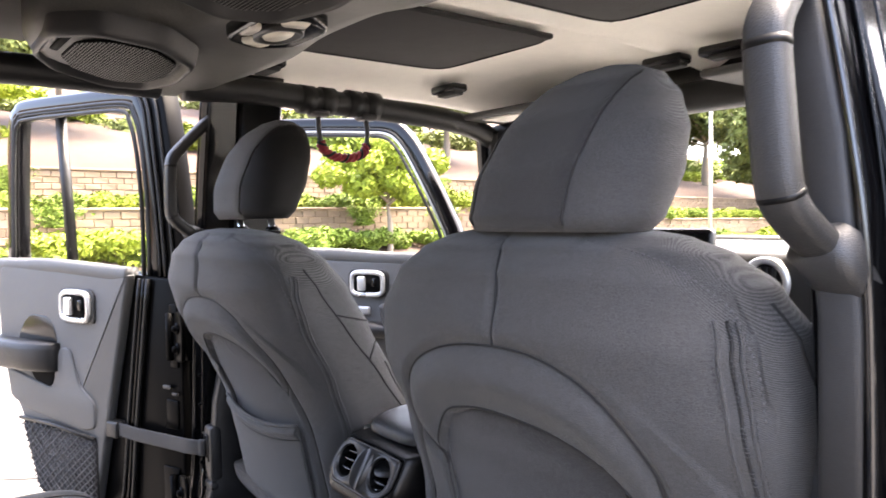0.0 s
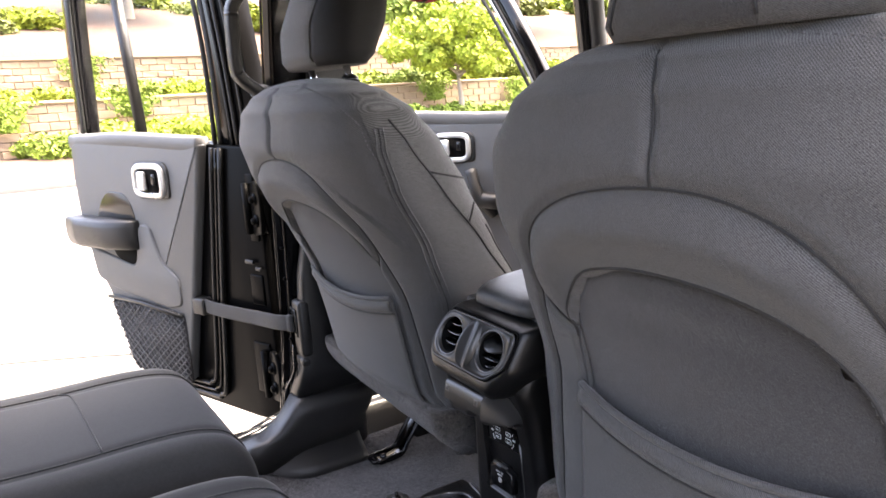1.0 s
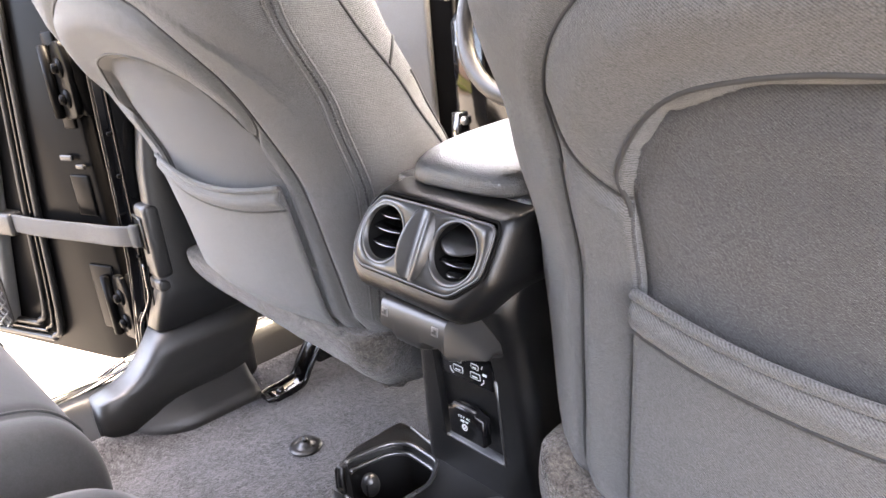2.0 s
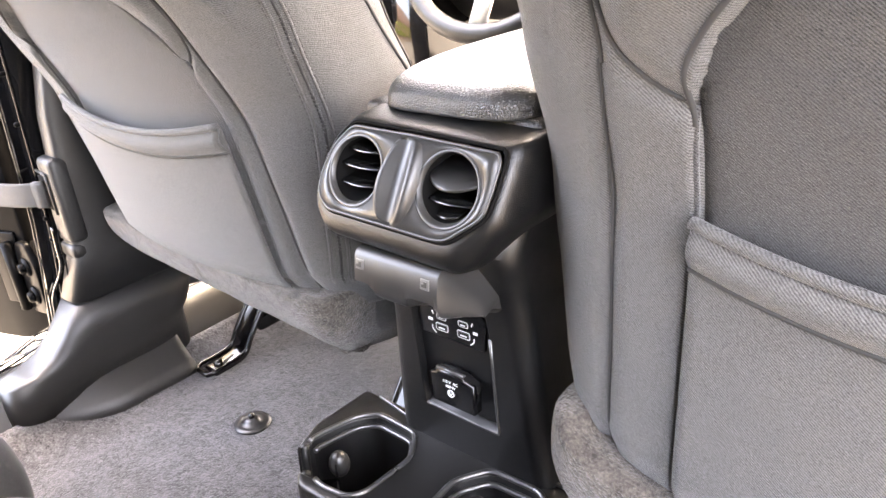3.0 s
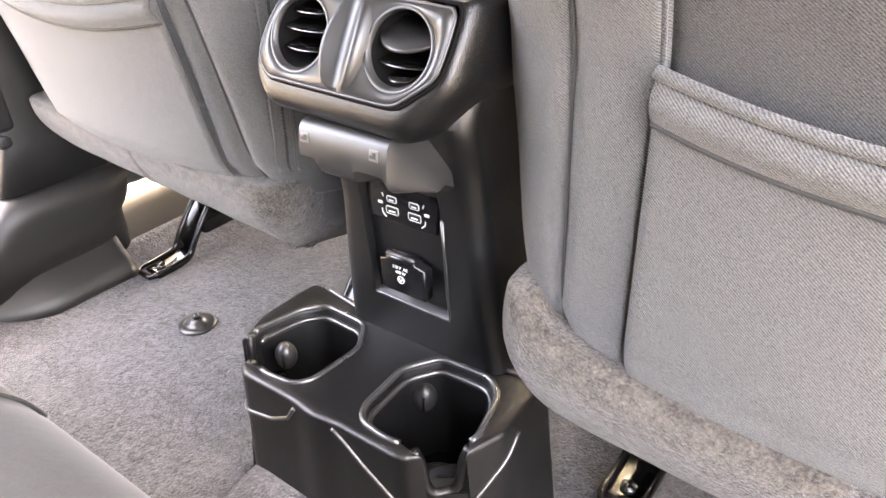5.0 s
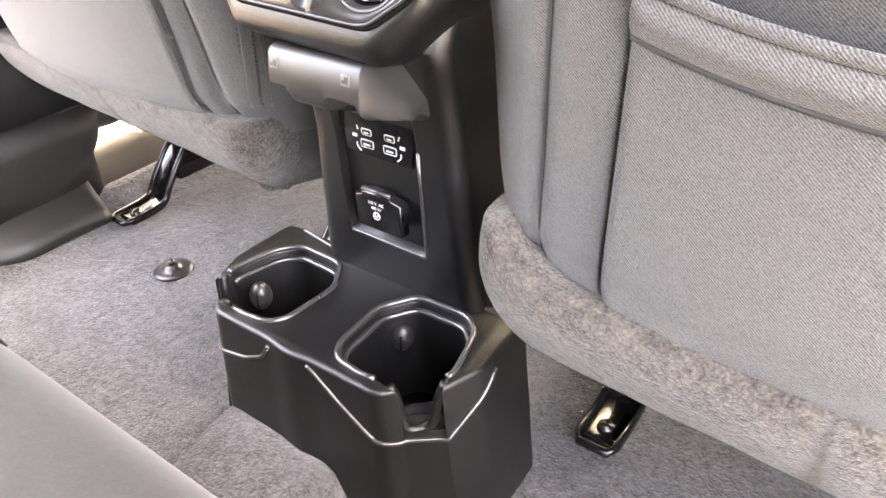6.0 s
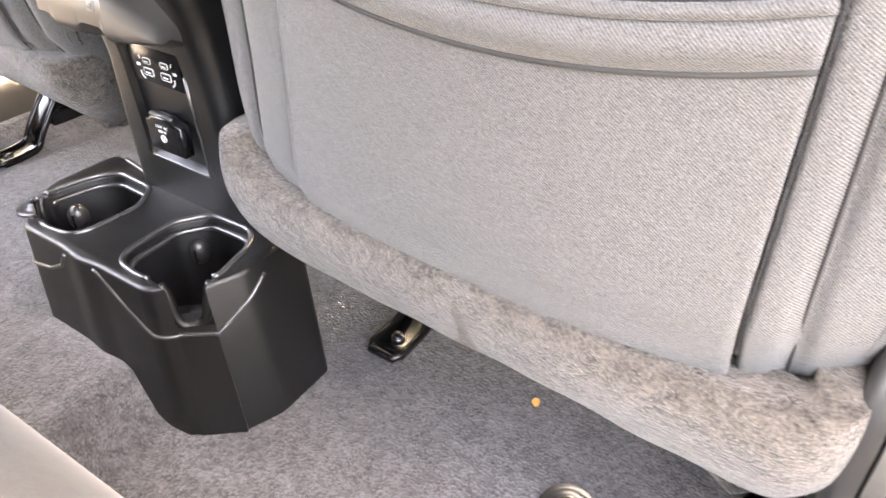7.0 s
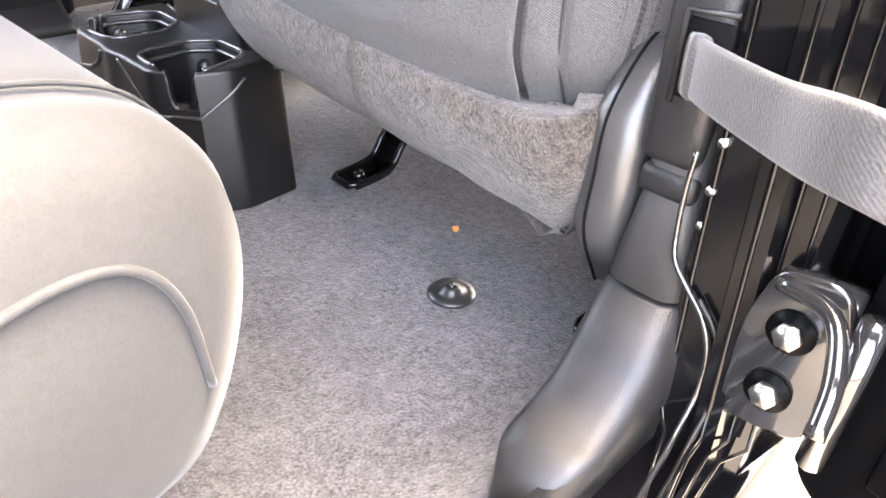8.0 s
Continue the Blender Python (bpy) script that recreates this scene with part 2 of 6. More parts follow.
def loft(rings, cap=True, closed=True, bm=None):
    bm = bm or bmesh.new()
    rows = [[bm.verts.new(p) for p in r] for r in rings]
    n = len(rows[0])
    for a, b in zip(rows, rows[1:]):
        for i in range(n if closed else n - 1):
            j = (i + 1) % n
            bm.faces.new((a[i], a[j], b[j], b[i]))
    if cap and closed:
        bm.faces.new(rows[0][::-1])
        bm.faces.new(rows[-1])
    bmesh.ops.recalc_face_normals(bm, faces=bm.faces[:])
    return bm


def box(cx, cy, cz, sx, sy, sz, r=0.004, seg=2, bm=None):
    """Rounded box by centre and size."""
    b = bmesh.new()
    bmesh.ops.create_cube(b, size=1.0, matrix=Matrix.Translation((cx, cy, cz)) @ Matrix.Diagonal((sx, sy, sz, 1)))
    if r:
        bmesh.ops.bevel(b, geom=b.edges[:], offset=min(r, 0.49 * min(sx, sy, sz)), segments=seg, profile=0.5, affect="EDGES")
    return join(bm, b)


def join(bm, other):
    if bm is None:
        return other
    me = bpy.data.meshes.new("join")
    other.to_mesh(me)
    other.free()
    bm.from_mesh(me)
    bpy.data.meshes.remove(me)
    return bm


def prism(points, depth, r=0.003, seg=2, m=None, bm=None):
    """Polygon (x, z) pushed along +y by depth, with rounded rims; m places it."""
    b = bmesh.new()
    lo = [b.verts.new((x, 0, z)) for x, z in points]
    hi = [b.verts.new((x, depth, z)) for x, z in points]
    b.faces.new(lo)
    b.faces.new(hi[::-1])
    n = len(lo)
    for i in range(n):
        b.faces.new((lo[i], hi[i], hi[(i + 1) % n], lo[(i + 1) % n]))
    bmesh.ops.recalc_face_normals(b, faces=b.faces[:])
    if r:
        rim = [e for e in b.edges if abs(e.verts[0].co.y - e.verts[1].co.y) < 1e-6]
        bmesh.ops.bevel(b, geom=rim, offset=r, segments=seg, profile=0.5, affect="EDGES")
    if m is not None:
        bmesh.ops.transform(b, matrix=m, verts=b.verts[:])
    return join(bm, b)


def smooth_path(points, steps=8, closed=False):
    """Catmull-Rom through points."""
    pts = [Vector(p) for p in points]
    n, out = len(pts), []
    for i in range(n if closed else n - 1):
        if closed:
            a, b, c, d = (pts[(i + k) % n] for k in (-1, 0, 1, 2))
        else:
            b, c = pts[i], pts[i + 1]
            a = pts[i - 1] if i else b * 2 - c
            d = pts[i + 2] if i + 2 < n else c * 2 - b
        for k in range(steps):
            t = k / steps
            out.append(0.5 * ((2 * b) + (c - a) * t + (2 * a - 5 * b + 4 * c - d) * t * t + (3 * b - a - 3 * c + d) * t ** 3))
    if not closed:
        out.append(pts[-1])
    return out


def tube(path, r, sides=10, r2=None, up=None, closed=False, bm=None, power=2.0):
    """Sweep of a round or oval section along a path; r may be a number or a function of 0..1."""
    path = [Vector(p) for p in path]
    n, rings, ref = len(path), [], Vector(up) if up else None
    for i, p in enumerate(path):
        if closed:
            t = (path[(i + 1) % n] - path[i - 1]).normalized()
        else:
            t = (path[min(i + 1, n - 1)] - path[max(i - 1, 0)]).normalized()
        if ref is None:
            ref = Vector((0, 0, 1)) if abs(t.z) < 0.9 else Vector((1, 0, 0))
        side = t.cross(ref).normalized()
        top = side.cross(t).normalized()
        if up is None:
            ref = top
        ra = r(i / max(n - 1, 1)) if callable(r) else r
        rb = ra if r2 is None else r2
        ring = []
        for k in range(sides):
            a = 2 * math.pi * k / sides
            c, s = math.cos(a), math.sin(a)
            ring.append(p + side * (ra * math.copysign(abs(c) ** (2 / power), c)) + top * (rb * math.copysign(abs(s) ** (2 / power), s)))
        rings.append(ring)
    if closed:
        rings.append(rings[0])
        b = loft(rings, cap=False)
        bmesh.ops.remove_doubles(b, verts=b.verts[:], dist=1e-6)
    else:
        b = loft(rings)
    return join(bm, b)


def lerp(table, x):
    """Smooth value from rows (x, v, ...)."""
    if x <= table[0][0]:
        return table[0][1]
    for (a, va), (b, vb) in zip(table, table[1:]):
        if x <= b:
            t = (x - a) / (b - a)
            return va + (vb - va) * (t * t * (3 - 2 * t) * 0.5 + t * 0.5)
    return table[-1][1]


def sring(cx, cy, z, w, d, n=48, power=2.6):
    """Superellipse ring at height z; first point at -x, rear (-y) side first."""
    out = []
    for k in range(n):
        a = math.pi + 2 * math.pi * k / n
        c, s = math.cos(a), math.sin(a)
        out.append(Vector((cx + w * math.copysign(abs(c) ** (2 / power), c), cy + d * math.copysign(abs(s) ** (2 / power), s), z)))
    return out


def cyl(p, q, r, sides=16, bm=None, bevel=0.0):
    p, q = Vector(p), Vector(q)
    b = tube([p, q], r, sides)
    if bevel:
        caps = [e for e in b.edges if any(len(f.verts) > 4 for f in e.link_faces)]
        bmesh.ops.bevel(b, geom=caps, offset=bevel, segments=2, affect="EDGES")
    return join(bm, b)


def dots(points, gap=0.007, length=0.0042):
    """Splits a path into stitches: short stretches with gaps."""
    out, run, acc = [], [], 0.0
    pts = [Vector(p) for p in points]
    for a, b in zip(pts, pts[1:]):
        n = max(1, int((b - a).length / 0.0014))
        for k in range(n):
            p = a.lerp(b, k / n)
            acc += (b - a).length / n
            if acc % gap < length:
                run.append(p)
            elif run:
                if len(run) > 1:
                    out.append((run[0], run[-1]))
                run = []
    return out


# ---- floor ----
def carpet_height(x, y):
    hump = 0.066 / (1 + math.exp((abs(x + 0.050 + 0.25 * min(0, y + 0.05)) - 0.085) / 0.006)) / (1 + math.exp((y + 0.02) / 0.015))
    edge = 0.05 * max(0.0, (abs(x) - 0.60) / 0.1) ** 2
    return hump + edge + 0.0025 * noise.noise((x * 9, y * 9, 0.3))


def build_floor():
    bm = bmesh.new()
    nx, ny = 110, 150
    rows = []
    for j in range(ny + 1):
        y = -0.95 + 2.15 * j / ny
        rows.append([bm.verts.new((-0.69 + 1.38 * i / nx, y, carpet_height(-0.69 + 1.38 * i / nx, y))) for i in range(nx + 1)])
    for a, b in zip(rows, rows[1:]):
        for i in range(nx):
            bm.faces.new((a[i], a[i + 1], b[i + 1], b[i]))
    floor = part("floor", bm, "carpet")
    solid = floor.modifiers.new("thickness", "SOLIDIFY")
    solid.thickness, solid.offset = 0.03, -1
    return tagged(floor, "charcoal pile carpet on the car floor, unevenly mottled", "carpet", kind="structure")


build_floor()


def floor_clip(x, y, tip):
    t = thing("floor_clip", "round dark plastic carpet fastener with a small knob", "floor clip", pose(x, y, carpet_height(x, y) + 0.001), "carpet fasteners")
    prof = [(0.0275, 0.0), (0.027, 0.0025), (0.020, 0.0035), (0.012, 0.0045), (0.0105, 0.009), (0.006, 0.011), (0.0005, 0.0112)]
    part("disc", loft([[Vector((r * math.cos(a), r * math.sin(a), z)) for a in [2 * math.pi * k / 28 for k in range(28)]] for r, z in prof]), "pod", t)
    part("knob", cyl((0, 0, 0.010), (0.001, 0.0, tip), 0.0045, 12, bevel=0.001), "smooth", t)


floor_clip(-0.447, 0.107, 0.018)
floor_clip(0.460, 0.080, 0.014)
crumb = bmesh.new()
bmesh.ops.create_icosphere(crumb, subdivisions=2, radius=0.0042)
for v in crumb.verts:
    v.co = v.co * (1 + 0.4 * noise.noise(v.co * 300))
tagged(part("crumb", crumb, "orange", at=pose(0.374, 0.178, 0.005)), "small orange crumb lying on the carpet", "crumb")

# ---- front seats ----
from mathutils.bvhtree import BVHTree
import numpy as np

plain_part = part
SEAT_W = [(0.27, 0.266), (0.36, 0.279), (0.48, 0.289), (0.60, 0.296), (0.70, 0.300), (0.77, 0.290), (0.815, 0.262), (0.845, 0.222), (0.862, 0.180), (0.872, 0.125), (0.876, 0.06)]
SEAT_YR = [(0.27, 0.022), (0.32, 0.004), (0.50, 0.010), (0.60, -0.012), (0.70, -0.048), (0.76, -0.054), (0.82, -0.036), (0.85, -0.014), (0.866, 0.010), (0.876, 0.035)]
SEAT_YF = [(0.27, 0.312), (0.40, 0.285), (0.51, 0.257), (0.60, 0.226), (0.69, 0.196), (0.76, 0.172), (0.82, 0.145), (0.85, 0.120), (0.866, 0.096), (0.876, 0.070)]
POW = 3.3
OUTER = smooth_path([(-0.208, 0, 0.590), (-0.208, 0, 0.642), (-0.170, 0, 0.694), (-0.10, 0, 0.728), (0.0, 0, 0.742), (0.085, 0, 0.733), (0.155, 0, 0.696), (0.192, 0, 0.640), (0.198, 0, 0.590)], 7)
INNER = smooth_path([(-0.152, 0, 0.560), (-0.152, 0, 0.598), (-0.115, 0, 0.642), (-0.06, 0, 0.660), (0.01, 0, 0.664), (0.075, 0, 0.656), (0.130, 0, 0.636), (0.170, 0, 0.598), (0.178, 0, 0.560)], 7)


def hem(u):
    return 0.486 + 0.017 * ((u - 0.02) / 0.16) ** 2


def in_arch(u, z):
    """How deep a place is inside the inner arch panel, 0 to 1."""
    if not -0.155 < u < 0.181:
        return 0.0
    top = lerp([(-0.155, 0.575), (-0.14, 0.616), (-0.115, 0.642), (-0.06, 0.660), (0.01, 0.664), (0.075, 0.656), (0.13, 0.636), (0.16, 0.608), (0.181, 0.565)], u)
    d = min(u + 0.155, 0.181 - u, top - z)
    d = max(0.0, min(1.0, d / 0.006))
    return d * d * (3 - 2 * d)


def lines(paths):
    """Straight pieces of some paths in the (u, z) plane: starts, runs, squared lengths."""
    a = np.array([(p.x, p.z) for path in paths for p in path[:-1]])
    b = np.array([(q.x, q.z) for path in paths for q in path[1:]])
    return a, b - a, ((b - a) ** 2).sum(1)


def near(table, u, z):
    a, d, l2 = table
    v = np.array((u, z)) - a
    f = np.clip((v * d).sum(1) / l2, 0, 1)
    v -= d * f[:, None]
    return math.sqrt((v * v).sum(1).min())


SEAMS = [OUTER, [Vector((-0.210, 0, 0.28 + 0.012 * k)) for k in range(27)], smooth_path([(0.0, 0, 0.742), (-0.004, 0, 0.79), (-0.018, 0, 0.83), (-0.034, 0, 0.857)], 5),
         smooth_path([(-0.208, 0, 0.640), (-0.20, 0, 0.606), (-0.178, 0, 0.585), (-0.152, 0, 0.572)], 8),
         smooth_path([(0.192, 0, 0.640), (0.195, 0, 0.605), (0.190, 0, 0.580), (0.178, 0, 0.565)], 8),
         smooth_path([(0.206, 0, 0.28), (0.204, 0, 0.40), (0.201, 0, 0.52), (0.196, 0, 0.62)], 9),
         smooth_path([(0.09, 0, 0.860), (0.15, 0, 0.851), (0.205, 0, 0.834), (0.252, 0, 0.804), (0.278, 0, 0.760), (0.286, 0, 0.70)], 8)]


ALL_SEAMS, OUTER_LINE, INNER_LINE = lines(SEAMS), lines([OUTER]), lines([INNER])


def back_y(u, z, relief=True):
    """The rear surface of a seat back at the place (u, z)."""
    w, yr, yf = lerp(SEAT_W, z), lerp(SEAT_YR, z), lerp(SEAT_YF, z)
    d, c = (yf - yr) / 2, (yf + yr) / 2
    y = c - d * max(0.0, 1 - min(1.0, abs(u) / w) ** POW) ** (1 / POW)
    if relief and abs(u) < 0.97 * w:
        y += 0.0065 * math.exp(-(near(ALL_SEAMS, u, z) / 0.0075) ** 2)
        y += 0.012 * in_arch(u, z)
        # the padded band between the two arches
        a, b = (near(OUTER_LINE, u, z), near(INNER_LINE, u, z)) if z > 0.56 else (1, 1)
        if a < 0.09 and b < 0.09 and not in_arch(u, z) and z > 0.575:
            fade = min(1.0, (z - 0.575) / 0.06)
            y -= 0.011 * fade * fade * (3 - 2 * fade) * math.exp(-((a - b) / 0.045) ** 2)
        y += 0.0018 * noise.noise((u * 14, z * 14, 2.0))
    return y


def patch(us, zs_of, off, nu=44, nz=30, thick=0.004, flip=False):
    """A cloth panel that follows the seat back: u from us, z between two functions of u, lifted by off(u, z)."""
    bm = bmesh.new()
    rows = []
    for j in range(nz + 1):
        row = []
        for i in range(nu + 1):
            u = us[0] + (us[1] - us[0]) * i / nu
            lo, hi = zs_of(u)
            z = lo + (hi - lo) * j / nz
            row.append(Vector((u, back_y(u, z, False) - off(u, z), z)))
        rows.append(row)
    rings = []
    for row in rows:
        rings.append(row + [p + Vector((0, thick, 0)) for p in row[::-1]])
    return loft(rings)


SHELL = []                                 # rings of the backrest, shared by both seats


def build_front_seat(m, label, out, shift, lean, hshift, lift=0.0, flare=1.0):
    """out: +1 or -1, the door side. shift, lean: how far the backrest stands and leans back."""
    seat = thing("front_seat", label, "car seat", m, "front seats")
    shear = Matrix(((1, 0, 0, 0), (0, 1, lean, shift - 0.3 * lean), (0, 0, 1, 0), (0, 0, 0, 1)))

    def part(name, bm, mat, parent=None, label=""):
        if name not in ("cushion", "rail", "foot", "flange", "bolt", "bracket"):
            bmesh.ops.transform(bm, matrix=shear, verts=bm.verts[:])
        return plain_part(name, bm, mat, parent, label)

    rings = []
    nz, n, rear = 190, 350, 230
    for j in range(0 if SHELL else nz + 1):
        t = j / nz
        z = 0.27 + 0.606 * (t if t < 0.7 else 0.7 + 0.3 * math.sin((t - 0.7) / 0.3 * math.pi / 2) ** 1.0)
        w, yr, yf = lerp(SEAT_W, z), lerp(SEAT_YR, z), lerp(SEAT_YF, z)
        d, c = (yf - yr) / 2, (yf + yr) / 2
        ring = []
        core = min(0.236, 0.88 * w)
        for k in range(n):
            if k < rear:                       # straight columns on the rear face, closer round the side
                t = -1 + 2 * k / rear
                f = max(0.0, (abs(t) - 0.8) / 0.2)
                u = math.copysign(core * min(1.0, abs(t) / 0.8) + (w - core) * math.sin(f * math.pi / 2), t)
                y = back_y(u, z)
            else:
                a = math.pi * (k - rear) / (n - rear)
                cs, sn = math.cos(a), math.sin(a)
                u = w * math.copysign(abs(cs) ** (2 / POW), cs)
                y = c + d * math.copysign(abs(sn) ** (2 / POW), sn)
                y -= 0.03 * math.exp(-(u / 0.13) ** 2) * (1 if sn > 0 else 0) * min(1, abs(sn) * 2)
            ring.append(Vector((u, y, z)))
        rings.append(ring)
    if rings:
        SHELL.extend(rings)
    shell = loft([[p.copy() for p in ring] for ring in SHELL])
    tree = BVHTree.FromBMesh(shell)

    def on_back(path, lift=0.0005):
        """Lays a path on the rear face of the finished backrest."""
        out = []
        for p in path:
            hit = tree.ray_cast(Vector((p.x, -1, p.z)), Vector((0, 1, 0)))[0]
            if hit:
                out.append(hit - Vector((0, lift, 0)))
        for _ in range(3):
            out = out[:1] + [Vector((b.x, (a.y + 2 * b.y + c.y) / 4, b.z)) for a, b, c in zip(out, out[1:], out[2:])] + out[-1:]
        return out

    back = part("backrest", shell, "cover", seat)
    # the twill panel inside the arch, the pocket below it and its rolled hem
    top = lambda u: lerp([(-0.152, 0.578), (-0.14, 0.614), (-0.115, 0.640), (-0.06, 0.658), (0.01, 0.662), (0.075, 0.654), (0.13, 0.634), (0.16, 0.606), (0.178, 0.568)], u)
    part("back_panel", patch((-0.150, 0.176), lambda u: (0.38, top(u)), lambda u, z: -0.011 + 0.012 * math.sin(math.pi * (u + 0.15) / 0.326) * min(1, (top(u) - z) / 0.03)), "insert", back, "dark twill panel")
    bulge = lambda u, z: 0.006 + 0.013 * math.sin(math.pi * min(1, max(0, (u + 0.150) / 0.326))) * (0.35 + 0.65 * max(0, (z - 0.29) / 0.2))
    pocket = part("pocket", patch((-0.150, 0.176), lambda u: (0.262, hem(u)), bulge, 50, 26, 0.003), "cover", back)
    rim = [Vector((u, back_y(u, hem(u), False) - bulge(u, hem(u)) - 0.001, hem(u))) for u in [-0.150 + 0.326 * k / 46 for k in range(47)]]
    part("hem", tube(rim, 0.0042, 8), "cover", pocket)
    low = [Vector((u, back_y(u, hem(u) - 0.029, False) - bulge(u, hem(u) - 0.029) - 0.0008, hem(u) - 0.029)) for u in [-0.150 + 0.326 * k / 46 for k in range(47)]]
    part("hem_seam", tube(low, 0.0017, 6), "seamline", pocket)
    sewn = bmesh.new()
    for a, b in dots([p + Vector((0, -0.0038, 0.0065)) for p in low], 0.0062, 0.0040):
        tube([a, b], 0.0006, 5, bm=sewn)
    tagged(part("stitching", sewn, "thread", pocket), kind="stuff")
    band = patch((-0.150, 0.176), lambda u: (hem(u) - 0.029, hem(u) - 0.002), lambda u, z: bulge(u, z) + 0.0004 + 0.0075 * math.sin(math.pi * max(0, min(1, (z - hem(u) + 0.029) / 0.027))), 46, 10, 0.003)
    part("hem_band", band, "cover", pocket)
    # piping and seams
    for s in (OUTER, SEAMS[1], SEAMS[2], SEAMS[3], SEAMS[4], SEAMS[5]):
        part("seam", tube(on_back(s, 0.0008), 0.0013, 6), "seamline", back)
    part("piping", tube(on_back(INNER, 0.0), 0.0018, 8), "seamline", back)
    for u in (-0.152, 0.178):
        part("seam", tube(on_back([Vector((u, 0, 0.29 + 0.01 * k)) for k in range(29)]), 0.0020, 6), "insert", back)
    stitch = bmesh.new()
    for a, b in dots(on_back(SEAMS[6], 0.0008)):
        tube([a, b], 0.0011, 5, bm=stitch)
    tagged(part("stitching", stitch, "thread", back), kind="stuff")
    # zip along one side, piping along the bolster
    def side_at(z, y, lift=0.0):
        w, yr, yf = lerp(SEAT_W, z), lerp(SEAT_YR, z), lerp(SEAT_YF, z)
        d, c = (yf - yr) / 2, (yf + yr) / 2
        return Vector((w * max(0.0, 1 - min(1.0, abs(y - c) / d) ** POW) ** (1 / POW) + lift, y, z))

    zs = [0.31 + 0.0072 * k for k in range(68)]
    inset = (lambda z: 0.040 + 0.02 * (0.70 - z)) if out > 0 else (lambda z: 0.056 + 0.06 * (z - 0.55))
    zpts = [side_at(z, lerp(SEAT_YR, z) + inset(z), 0.0010) for z in zs]
    for sy in (-0.0065, 0.0065):
        part("zip_tape", tube([side_at(z, lerp(SEAT_YR, z) + inset(z) + sy, 0.0004) for z in zs], 0.0019, 6), "cover", back)
        edge = bmesh.new()
        for a, b in dots([side_at(z, lerp(SEAT_YR, z) + inset(z) + sy * 1.35, 0.0003) for z in zs], 0.006, 0.004):
            tube([a, b], 0.0005, 5, bm=edge)
        tagged(part("stitching", edge, "seamline", back), kind="stuff")
    part("zip_gap", tube(zpts, 0.0016, 6), "seamline", back)
    teeth = bmesh.new()
    for a, b in dots(zpts, 0.0045, 0.0026):
        tube([a + Vector((0.0006, 0, 0)), b + Vector((0.0006, 0, 0))], 0.0020, 5, bm=teeth)
    tagged(part("zip_teeth", teeth, "insert", back), kind="stuff")
    depth_at = lambda z, f: lerp(SEAT_YR, z) + f * (lerp(SEAT_YF, z) - lerp(SEAT_YR, z))
    for flip in (1, -1):
        runs = [[side_at(z, depth_at(z, 0.595 - 0.95 * (z - 0.68)), 0.0004) for z in [0.36 + 0.0153 * k for k in range(30)]],
                [side_at(z, depth_at(z, 0.80 - 0.6 * (z - 0.60)), 0.0004) for z in [0.34 + 0.0105 * k for k in range(28)]],
                [side_at(0.722 - 0.004 * k, depth_at(0.722 - 0.004 * k, 0.555 + 0.06 * k), 0.0004) for k in range(7)],
                [side_at(0.634 + 0.028 * math.sin(math.pi * k / 16), depth_at(0.634, 0.64 + 0.14 * k / 8), 0.0004) for k in range(9)]]
        for pts in runs:
            part("seam", tube([Vector((flip * p.x, p.y, p.z)) for p in pts], 0.0019, 6), "seamline", back)
    # headrest with its centre and side seams, on two posts
    hw = [(0.0, 0.126), (0.08, 0.138), (0.30, 0.143), (0.55, 0.132), (0.75, 0.108), (0.90, 0.078), (0.97, 0.045), (1.0, 0.015)]
    hd = [(0.0, 0.042), (0.08, 0.056), (0.35, 0.068), (0.65, 0.066), (0.85, 0.052), (0.96, 0.030), (1.0, 0.01)]
    hy = lambda t: 0.032 + hshift[1] + 0.108 * t ** 1.15
    rings = []
    for j in range(41):
        t = math.sin(j / 40 * math.pi / 2)
        w, d = lerp(hw, t), lerp(hd, t)
        ring = sring(hshift[0], hy(t), 0.876 + hshift[2] + 0.202 * t, w, d, 96, 2.5)
        for p in ring:
            if p.y < hy(t):
                s = min(abs(p.x - hshift[0] - 0.052 - 0.02 * t), abs(p.x - hshift[0] + 0.112 - 0.02 * t))
                p.y += 0.003 * math.exp(-(s / 0.004) ** 2)
        rings.append(ring)
    cap = loft(rings)
    # two-tone cloth; the far headrest's dark panel is also painted with shade
    for f in cap.faces:
        c = f.calc_center_median()
        split = hshift[0] + 0.052 + 0.02 * (c.z - 0.876 - hshift[2]) / 0.202
        f.material_index = int((c.x - split) * out < 0)
    head = part("headrest", cap, ["cover", "insert" if out > 0 else "headcloth"], seat)
    for sgn in (-1, 1):
        pts = []
        for j in range(1, 30):
            t = math.sin(j / 40 * math.pi / 2)
            w, d = lerp(hw, t), lerp(hd, t)
            u = 0.052 + 0.02 * t if sgn > 0 else -0.112 + 0.02 * t
            u = max(-0.9 * w, min(0.9 * w, u))
            pts.append(Vector((u + hshift[0], hy(t) - d * max(0, 1 - (abs(u) / w) ** 2.5) ** 0.4 + 0.001, 0.876 + hshift[2] + 0.202 * t)))
        part("seam", tube(pts, 0.0014, 6), "seamline", head)
    for u in (-0.075, 0.075):
        post = part("headrest_post", cyl((u + hshift[0], 0.038 + hshift[1], 0.80), (u + hshift[0], 0.036 + hshift[1], 0.90 + hshift[2]), 0.0065, 14), "chrome", seat, "chrome headrest post")
        part("collar", cyl((u + hshift[0], 0.037 + hshift[1], 0.862), (u + hshift[0], 0.037 + hshift[1], 0.879), 0.014, 18, bevel=0.003), "smooth", post)
